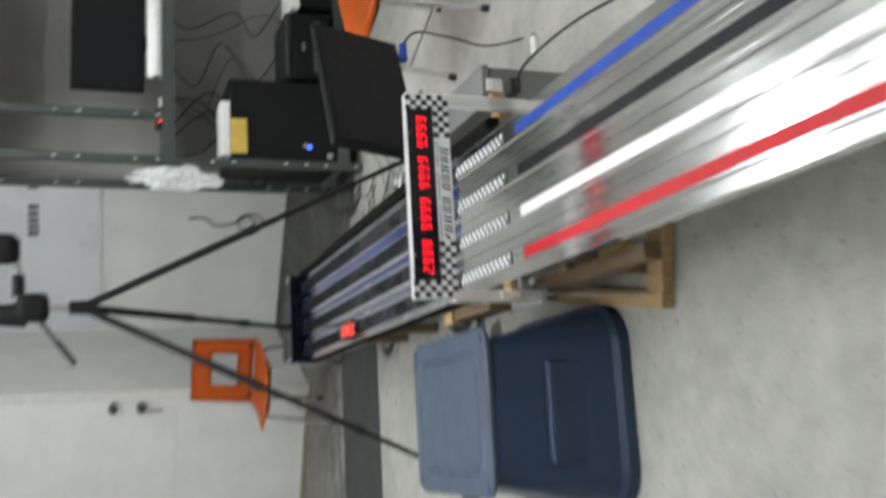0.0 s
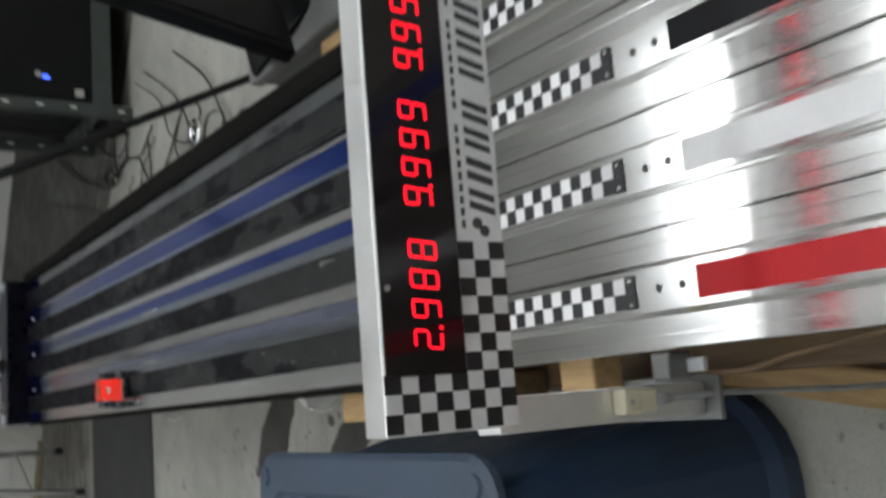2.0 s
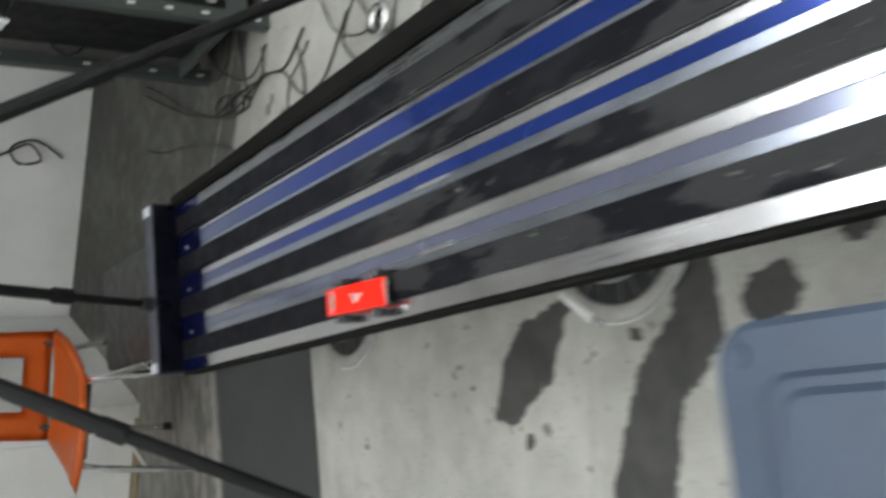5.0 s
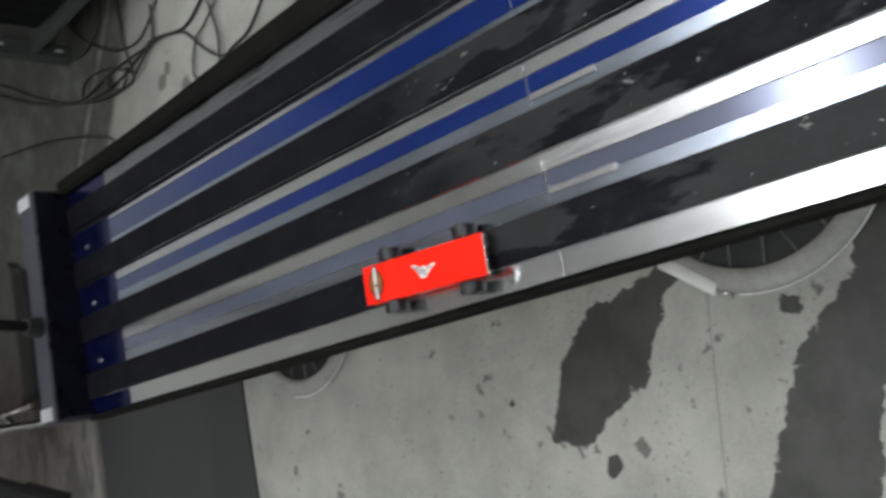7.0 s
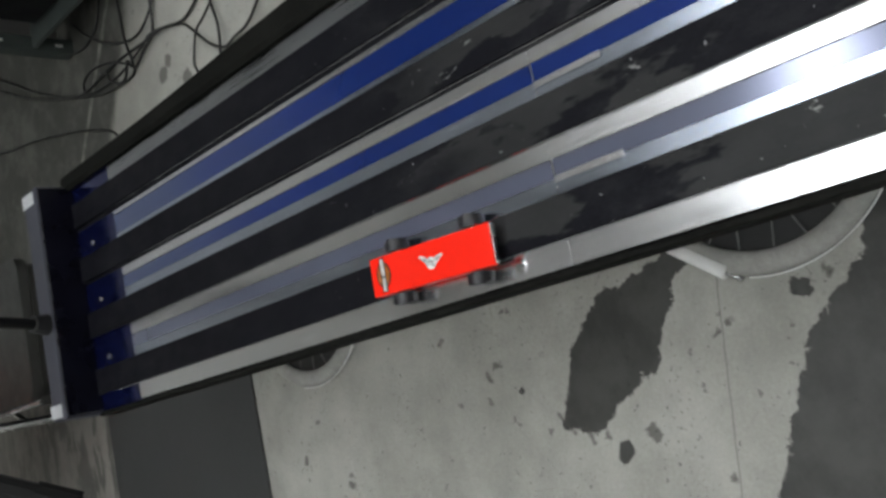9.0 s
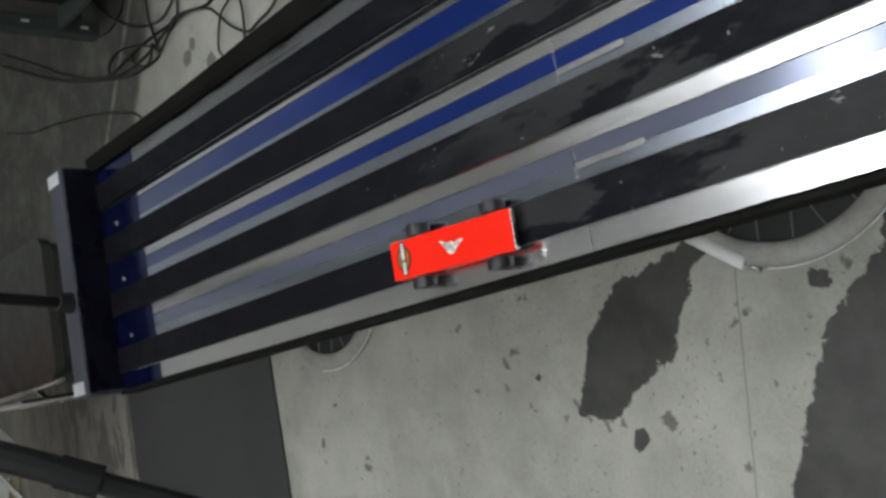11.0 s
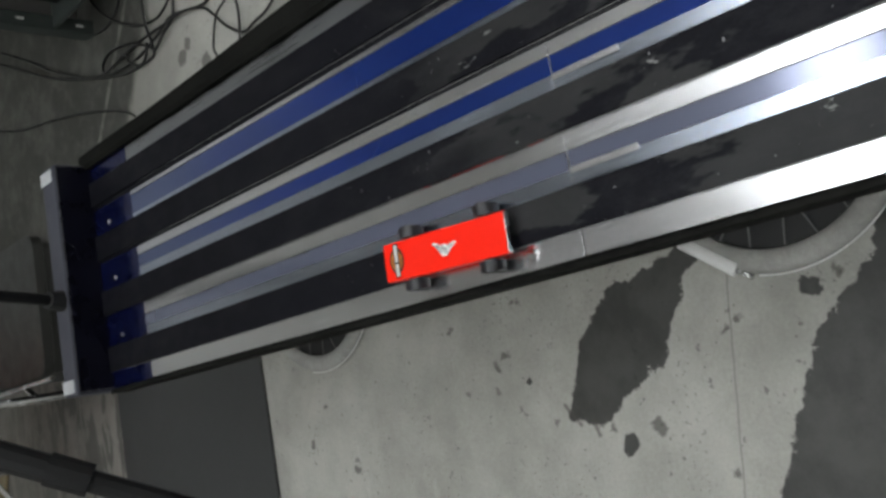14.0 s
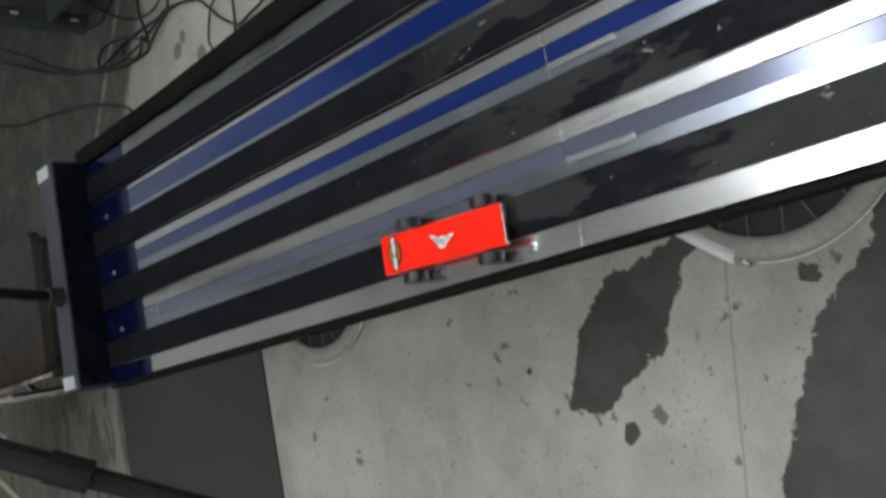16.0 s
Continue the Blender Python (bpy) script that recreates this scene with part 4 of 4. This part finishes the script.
# ---- floor things ----
def wheel_at(x, y, R, label):
    w = thing("spoked_wheel", label, "wheel", pose(x, y, 0.0), group="loose wheels")
    bm = ring(0, 0, 0, R - 0.0165, 0.0165, 72, 12)
    for v in bm.verts:
        v.co.z = 0.009 + v.co.z * 0.55
    part("tyre", bm, "tyre", w, "grey rubber tyre", smooth=True)
    # black disc added in place of the shaded opening behind the spokes
    part("inner_web", rod((0, 0, 0.001), (0, 0, 0.004), R - 0.030, n=64), "rubber", w, "dark disc for the shaded opening behind the spokes")
    cap = rod((0.012, 0.0, 0.018), (0.012, 0.0, 0.026), R - 0.058, R - 0.066, 64)
    part("cover_disc", cap, "plate", w, "grey cover disc")
    part("hub", rod((0.012, 0, 0.0262), (0.012, 0, 0.045), 0.024, n=18), "steel", w)
    for k in range(22):
        a = 2 * math.pi * k / 22
        a2 = a + (0.09 if k % 2 else -0.09)
        part("spoke", rod(((R - 0.09) * math.cos(a2), (R - 0.09) * math.sin(a2), 0.012), ((R - 0.030) * math.cos(a), (R - 0.030) * math.sin(a), 0.010), 0.0011, n=6), "plate", w)
    part("wire_edge", tube([((R + 0.002) * math.cos(a), (R + 0.002) * math.sin(a), 0.012) for a in (radians(168 + 7 * k) for k in range(10))], 0.0012), "paper", w, smooth=True)


def floor_things():
    rug = part("rubber_mat", box(-1.25, -0.10, 2.69, 3.43, 0.0005, 0.007, 0.002), "mat")
    tagged(rug, "flat dark grey rubber mat on the concrete", "mat")
    wheel_at(-0.038, 1.412, 0.203, "spoked wheel with a grey tyre lying under the track")
    wheel_at(-0.045, 2.445, 0.19, "spoked wheel with a grey tyre lying under the track end")
    g = thing("hand_grip", "white plastic tube with a metal pin on the floor", "tube", pose(0, 0, 0.012))
    part("sleeve", rod((-0.169, 1.561, 0), (-0.224, 1.486, 0), 0.0105, n=16), "paper", g, smooth=True)
    part("pin", rod((-0.224, 1.486, -0.002), (-0.238, 1.467, -0.004), 0.005, n=10), "steel", g, smooth=True)
    # loose black cables on the floor to the right of the track
    runs = [
        ((1.237, 3.989), (1.094, 3.767), (0.965, 3.567), (0.867, 3.382), (0.83, 3.255), (0.84, 3.178), (0.875, 3.144), (1.0, 3.08)),
        ((1.067, 4.038), (0.926, 3.765), (0.836, 3.603), (0.735, 3.378), (0.677, 3.205), (0.651, 3.073), (0.654, 2.99), (0.681, 2.999), (0.729, 3.103), (0.755, 3.22), (0.735, 3.27), (0.693, 3.244), (0.681, 3.082), (0.70, 2.931),
         (0.712, 2.861), (0.678, 2.732), (0.635, 2.676), (0.586, 2.624), (0.552, 2.57), (0.555, 2.521), (0.573, 2.436), (0.70, 2.3)),
        ((1.027, 4.05), (0.915, 3.817), (0.825, 3.628), (0.745, 3.415), (0.707, 3.27), (0.712, 3.142), (0.716, 3.022), (0.706, 2.898), (0.70, 2.811), (0.684, 2.698), (0.75, 2.56)),
        ((0.811, 4.112), (0.735, 3.868), (0.702, 3.686), (0.649, 3.442), (0.596, 3.263), (0.54, 3.126), (0.42, 3.02)),
        ((1.05, 3.38), (0.943, 3.301), (0.854, 3.211), (0.778, 3.089), (0.738, 2.968), (0.743, 2.889), (0.80, 2.82)),
        ((0.93, 3.02), (0.815, 3.002), (0.749, 2.994), (0.689, 2.981), (0.66, 2.967), (0.682, 2.905), (0.715, 2.857), (0.80, 2.845)),
        ((0.70, 2.53), (0.648, 2.613), (0.629, 2.651), (0.599, 2.68), (0.56, 2.688), (0.533, 2.674), (0.45, 2.62)),
        ((0.72, 2.60), (0.63, 2.57), (0.585, 2.562), (0.525, 2.58), (0.44, 2.60)),
        ((0.72, 3.16), (0.70, 3.111), (0.677, 3.10), (0.652, 3.056), (0.655, 3.013), (0.69, 2.99)),
        ((0.95, 2.72), (0.80, 2.45), (0.66, 2.35), (0.60, 2.2), (0.66, 2.08), (0.72, 2.2), (0.62, 2.32), (0.5, 2.2), (0.4, 2.05)),
        ((0.95, 2.60), (0.76, 2.28), (0.58, 2.12), (0.52, 1.98), (0.60, 1.9), (0.62, 2.02), (0.5, 2.06), (0.38, 1.9)),
        ((0.92, 2.3), (0.74, 2.02), (0.55, 1.86), (0.46, 1.72), (0.53, 1.66), (0.56, 1.78), (0.4, 1.76)),
    ]
    for k, run in enumerate(runs):
        c = thing("loose_cable", "loose black power cable in loops on the floor", "cable", group="loose cables")
        part("cable_run", tube([(x, y, 0.005 + 0.0012 * (k + 2 * (i % 3))) for i, (x, y) in enumerate(run)], 0.0030 + 0.0004 * (k % 3), 7), "cable", c, smooth=True)
    chip = thing("metal_clamp", "shiny bent metal clamp on the floor by the cables", "clamp", pose(0.60, 2.12, 0.0))
    part("clamp_ring", ring(0, 0, 0.02, 0.035, 0.012, 20, 8), "chrome", chip, smooth=True)
    part("clamp_base", box(-0.03, 0.03, -0.02, 0.02, 0.0, 0.012, 0.003), "steel", chip)


# ---- tripod ----
def tripod():
    hub = Vector((0.033, 2.278, 1.441))
    t = thing("tripod", "black camera tripod with spread legs over the track end", "tripod")
    part("hub", rod(hub - Vector((0, 0, 0.05)), hub + Vector((0, 0, 0.05)), 0.034, 0.028, 16), "tripod", t)
    feet = [Vector((0.628, 1.613, 0.012)), Vector((-0.744, 1.597, 0.012)), Vector((-0.036, 2.592, 0.476))]
    for k, f in enumerate(feet):
        d = f - hub
        a, b = hub + d * 0.03, hub + d * 0.48
        c = hub + d * 0.76
        leg = part("leg", rod(a, b, 0.017, n=10), "tripod", t)
        part("leg_tube", rod(b, c, 0.0135, n=10), "tripod", leg)
        part("leg_tube", rod(c, f, 0.0105, n=10), "tripod", leg)
        part("clamp", rod(b - d.normalized() * 0.02, b + d.normalized() * 0.03, 0.020, n=12), "tripod", leg)
        part("clamp", rod(c - d.normalized() * 0.02, c + d.normalized() * 0.025, 0.019, n=10), "tripod", leg)
        part("rubber_foot", rod(f - d.normalized() * 0.03, f, 0.016, 0.02, 12), "rubber", leg)
    part("column", rod(hub, hub + Vector((0, 0, 0.14)), 0.014, n=12), "steel", t)
    head = part("head", box(-0.06, 0.06, -0.06, 0.06, 0, 0.13, 0.03, 4), "tripod", t, m=Matrix.Translation(hub + Vector((0, 0, 0.13))))
    part("head_knob", rod((-0.03, 0, 0.09), (-0.03, 0, 0.2), 0.055, 0.045, 18), "tripod", head)
    part("handle", rod((-0.04, -0.02, 0.05), (-0.24, -0.05, -0.10), 0.009, n=10), "tripod", head)
    part("grip", rod((-0.15, -0.04, -0.035), (-0.25, -0.052, -0.11), 0.014, n=10), "rubber", head)
    part("arm", rod((0.0, 0, 0.12), (0.30, 0.02, 0.135), 0.014, n=10), "steel", head)
    part("arm_sleeve", rod((0.05, 0, 0.122), (0.14, 0.01, 0.126), 0.026, n=10), "tripod", head)
    part("camera_body", box(0.19, 0.32, -0.06, 0.06, 0.12, 0.36, 0.045, 4), "tripod", head, "black camera on the arm")


# ---- chairs ----
def chair(m, label):
    c = thing("moulded_chair", label, "chair", m, group="orange chairs")
    own = bmesh.new()
    n = 14
    rows = []
    for i in range(n + 1):
        v = -1 + 2 * i / n
        row = []
        for j in range(n + 1):
            u = -1 + 2 * j / n
            e = max(abs(u), abs(v))
            k = 0.46 / 2
            row.append(own.verts.new((u * k * (1 - 0.04 * v * v), v * k * (1 - 0.04 * u * u), 0.435 + 0.018 * (u * u) + 0.012 * v * v - (0.02 if e > 0.99 else 0))))
        rows.append(row)
    for i in range(n):
        for j in range(n):
            own.faces.new((rows[i][j], rows[i][j + 1], rows[i + 1][j + 1], rows[i + 1][j]))
    bmesh.ops.solidify(own, geom=own.faces[:], thickness=0.014)
    part("seat", own, "orange", c, smooth=True)
    own = bmesh.new()
    cells, g = {}, 12
    verts = {}
    for i in range(g + 1):
        for j in range(g + 1):
            u, v = -1 + 2 * j / g, i / g
            verts[i, j] = own.verts.new((u * 0.21 * (1 - 0.06 * v), 0.215 + 0.05 * v + 0.035 * (1 - u * u) * 0.8, 0.448 + v * 0.365))
    for i in range(g):
        for j in range(g):
            if 3 <= j <= 8 and 3 <= i <= 7:
                continue
            own.faces.new((verts[i, j], verts[i, j + 1], verts[i + 1, j + 1], verts[i + 1, j]))
    bmesh.ops.solidify(own, geom=own.faces[:], thickness=0.012)
    part("backrest", own, "orange", c, "curved orange backrest with a hand hole", smooth=True)
    for sx in (-1, 1):
        part("back_stay", tube([(sx * 0.15, 0.1, 0.42), (sx * 0.16, 0.2, 0.43), (sx * 0.165, 0.25, 0.5), (sx * 0.16, 0.275, 0.62)], 0.011, 8), "rubber", c, smooth=True)
        for sy in (-1, 1):
            part("leg", tube([(sx * 0.13, sy * 0.12, 0.42), (sx * 0.16, sy * 0.16, 0.38), (sx * 0.19, sy * 0.2, 0.012)], 0.012, 8), "alu_light", c, smooth=True)
            part("foot_cap", rod((sx * 0.19, sy * 0.2, 0), (sx * 0.188, sy * 0.198, 0.03), 0.014, n=10), "rubber", c)
        part("stretcher", rod((sx * 0.175, -0.18, 0.2), (sx * 0.175, 0.18, 0.2), 0.008), "chrome", c)
    part("under_frame", box(-0.14, 0.14, -0.13, 0.13, 0.395, 0.415, 0.004), "rubber", c)


# ---- shelf with the computer ----
def slotted(parent, a, b, flip=1):
    """A slotted steel angle post from floor to top, with its row of slots."""
    x, y, z0 = a
    z1 = b
    bm = box(x, x + 0.04 * flip, y, y + 0.003, z0, z1) if flip > 0 else box(x - 0.04, x, y, y + 0.003, z0, z1)
    bm = box(x - 0.0015, x + 0.0015, y + 0.0031, y + 0.043, z0, z1, bm=bm)
    post = part("post", bm, "shelf", parent, "slotted steel angle")
    z = z0 + 0.03
    while z < z1 - 0.03:
        part("slot", box(x + flip * 0.02 - 0.004, x + flip * 0.02 + 0.004, y - 0.0006, y - 0.0001, z, z + 0.022), "paper" if int(z * 31) % 3 == 0 else "hole", post)
        z += 0.055


def shelf_unit():
    s = thing("shelf_unit", "green-grey slotted steel shelf with computer parts", "shelf")
    X0, Y0, X1, Y1 = 0.845, 2.80, 2.2, 3.32
    for x, y, f in ((X0, Y0, 1), (X1, Y0, -1), (X0, Y1, 1), (X1, Y1, -1)):
        slotted(s, (x, y, 0.0), 2.2, f)
    slotted(s, (1.085, Y0 + 0.004, 1.0425), 1.9495, 1)
    for z in (0.105, 1.03, 1.95):
        part("shelf_board", box(X0 + 0.004, X1 - 0.004, Y0 + 0.006, Y1 - 0.002, z, z + 0.012), "shelf", s)
        part("front_lip", box(X0 - 0.004, X1 + 0.004, Y0 - 0.006, Y0 - 0.001, z - 0.03, z + 0.035, 0.001, 1), "shelf", s)
    # added sheet whose grey stands for the shaded wall behind the shelf
    part("back_panel", box(X0 + 0.03, X1 + 0.6, Y1 + 0.05, Y1 + 0.056, 0.02, 2.15), "shade_grey", s, "added grey sheet holding the shade behind the shelf")
    top = 1.0425
    mon = thing("monitor", "black flat monitor on the steel shelf", "monitor", pose(1.28, 2.98, top))
    part("screen_case", box(0, 0.56, -0.02, 0.03, 0.10, 0.47, 0.006), "screen", mon)
    part("panel", box(0.015, 0.545, -0.0225, -0.0203, 0.12, 0.455), "screen", mon)
    part("stand", box(0.24, 0.32, 0.0, 0.03, 0.01, 0.12, 0.004), "pc", mon)
    part("foot", box(0.16, 0.40, -0.08, 0.1, 0, 0.012, 0.003), "pc", mon)
    roll = thing("paper_roll", "roll of white paper lying on the shelf", "paper roll", pose(0, 0, top + 0.047))
    part("roll_body", rod((1.33, 2.86, 0), (1.85, 2.84, 0), 0.046, n=24), "paper", roll, smooth=True)
    part("core", rod((1.322, 2.86, 0), (1.331, 2.86, 0), 0.018, n=16), "hole", roll)
    hubx = thing("power_strip", "small black device with a red light on the shelf", "device", pose(1.05, 2.86, top))
    part("case", box(0, 0.1, -0.02, 0.06, 0, 0.05, 0.005), "pc", hubx)
    part("lamp_dot", box(0.02, 0.034, -0.0225, -0.0205, 0.028, 0.034), "led_red", hubx)
    part("white_plug", box(0.12, 0.17, 0.0, 0.03, 0, 0.03, 0.004), "paper", hubx)
    pcu = thing("computer_tower", "black computer tower with a blue power light", "computer", pose(0.885, 2.825, 0.1172))
    part("case", box(0.0, 0.45, 0.0, 0.42, 0.012, 0.60, 0.006), "pc", pcu)
    part("front_panel", box(0.005, 0.445, -0.012, -0.001, 0.016, 0.595, 0.005), "screen", pcu)
    part("power_button", rod((0.09, -0.0125, 0.20), (0.09, -0.016, 0.20), 0.012, n=18), "steel", pcu)
    part("power_light", box(0.078, 0.088, -0.015, -0.0125, 0.165, 0.185), "led_blue", pcu)
    for fx in (0.03, 0.42):
        part("foot", box(fx - 0.015, fx + 0.015, 0.03, 0.06, 0, 0.0115), "rubber", pcu)
    part("tower_badge", box(0.02, 0.05, -0.015, -0.0125, 0.05, 0.08), "steel", pcu)
    box1 = thing("card_box", "white and yellow card box on the computer tower", "box", pose(0.90, 2.80, 0.7175))
    part("carton", box(0, 0.30, 0, 0.16, 0.0, 0.05, 0.003), "paper", box1)
    part("yellow_band", box(0.01, 0.20, -0.016, -0.0135, -0.085, 0.0, 0.0005, 1), "yellow", box1)
    rnd = random.Random(9)
    for k in range(9):
        c = thing("hanging_cable", "thin black cable hanging behind the shelf", "cable", group="hanging cables")
        x = rnd.uniform(0.9, 1.9)
        z = 1.0
        pts = [(x, 3.28, z)]
        for i in range(1, 6):
            pts.append((x + rnd.uniform(-0.2, 0.2), 3.28 - rnd.uniform(0, 0.12), z - i * 0.17 + rnd.uniform(-0.05, 0.05)))
        part("cable_run", tube(pts, rnd.uniform(0.003, 0.006)), "cable", c, smooth=True)


def beside_track():
    case = thing("metal_case", "low grey metal case standing beside the track", "case", pose(0, 0, 0))
    part("case_body", box(0.325, 0.44, 0.22, 0.90, 0.0, 0.345, 0.006), "plate", case)
    part("case_lid", box(0.321, 0.444, 0.216, 0.904, 0.346, 0.372, 0.006), "plate", case)
    part("latch", box(0.36, 0.40, 0.208, 0.2155, 0.31, 0.36, 0.002), "steel", case)
    mon = thing("spare_monitor", "black flat monitor standing on the grey case", "monitor", pose(0.27, 0.66, 0.3725, 12, 0, 26))
    part("shell", box(0.0, 0.54, -0.018, 0.008, 0.04, 0.355, 0.005), "screen", mon)
    part("panel", box(0.016, 0.524, -0.0205, -0.0185, 0.058, 0.338), "screen", mon)
    part("neck", box(0.17, 0.24, 0.0085, 0.04, 0.006, 0.16, 0.004), "pc", mon)
    part("foot", box(0.09, 0.29, -0.05, 0.12, 0.0, 0.012, 0.004), "pc", mon)
    cap = part("cable_cap", rod((0.47, -0.01, 0.02), (0.53, -0.03, 0.02), 0.017, 0.014, 12), "blue", mon, "blue plug cap")
    part("lead", tube([(0.53, -0.03, 0.02), (0.58, -0.06, -0.03), (0.55, -0.1, -0.15), (0.48, -0.16, -0.25), (0.43, -0.3, -0.36)], 0.004), "cable", mon, smooth=True)
    pr = thing("printer", "bulky black printer on the low steel shelf", "printer", pose(1.36, 2.84, 0.1172))
    part("body", box(0, 0.40, 0.0, 0.36, 0.0, 0.25, 0.018, 3), "pc", pr)
    part("lid", box(0.01, 0.39, 0.0, 0.34, 0.2505, 0.285, 0.012, 3), "rubber", pr)
    part("paper_slot", box(0.05, 0.35, -0.004, -0.0005, 0.09, 0.13, 0.001, 1), "hole", pr)
    part("front_badge", box(0.17, 0.22, -0.004, -0.0005, 0.18, 0.19), "steel", pr, "small metal badge")
    part("tray", box(0.05, 0.35, -0.09, -0.0045, 0.06, 0.075, 0.003), "pc", pr)
    bx = thing("white_box", "black case with a white top on the shelf", "box", pose(1.79, 2.84, 0.1172))
    part("case", box(0, 0.34, 0, 0.3, 0, 0.20, 0.006), "pc", bx)
    part("top", box(-0.004, 0.344, -0.004, 0.304, 0.2005, 0.245, 0.004), "paper", bx, "white top")
    plugx = thing("loose_plug", "white plug lying on the concrete floor", "plug", pose(0.64, 0.57, 0.0))
    part("plug_body", box(0, 0.07, 0, 0.03, 0, 0.022, 0.005), "paper", plugx)
    part("pins", box(0.07, 0.085, 0.008, 0.022, 0.006, 0.016), "steel", plugx)
    tub = thing("grey_tub", "grey plastic tub with a steel edge behind the track end", "tub", pose(0.06, 3.50, 0))
    own = bmesh.new()
    rows = []
    for z, o in ((0.0, 0.0), (0.25, 0.02), (0.255, 0.03), (0.28, 0.03)):
        rows.append([own.verts.new((x, y, z)) for x, y in rounded(-0.15 - o, 0.15 + o, -0.26 - o, 0.26 + o, 0.04)])
    for a, b in zip(rows, rows[1:]):
        for k in range(len(a)):
            own.faces.new((a[k], a[(k + 1) % len(a)], b[(k + 1) % len(a)], b[k]))
    own.faces.new(rows[-1])
    own.faces.new(rows[0][::-1])
    part("tub_body", own, "tub", tub)
    part("rim_bar", rod((-0.186, -0.31, 0.272), (-0.186, 0.33, 0.272), 0.006), "steel", tub, "steel bar along the rim")


room()
wall_things()
floor_things()
shelf_unit()
beside_track()
chair(pose(-0.24, 3.72, 0, 0, 0, -24), "orange moulded plastic chair with chrome legs by the wall")
chair(pose(1.094, 1.225, 0, 0, 0, 200), "orange moulded plastic chair with chrome legs beside the track")
tripod()
tote()
supports()
timer()
car()
track()


def motions():
    """Everything but the camera stands still."""


motions()
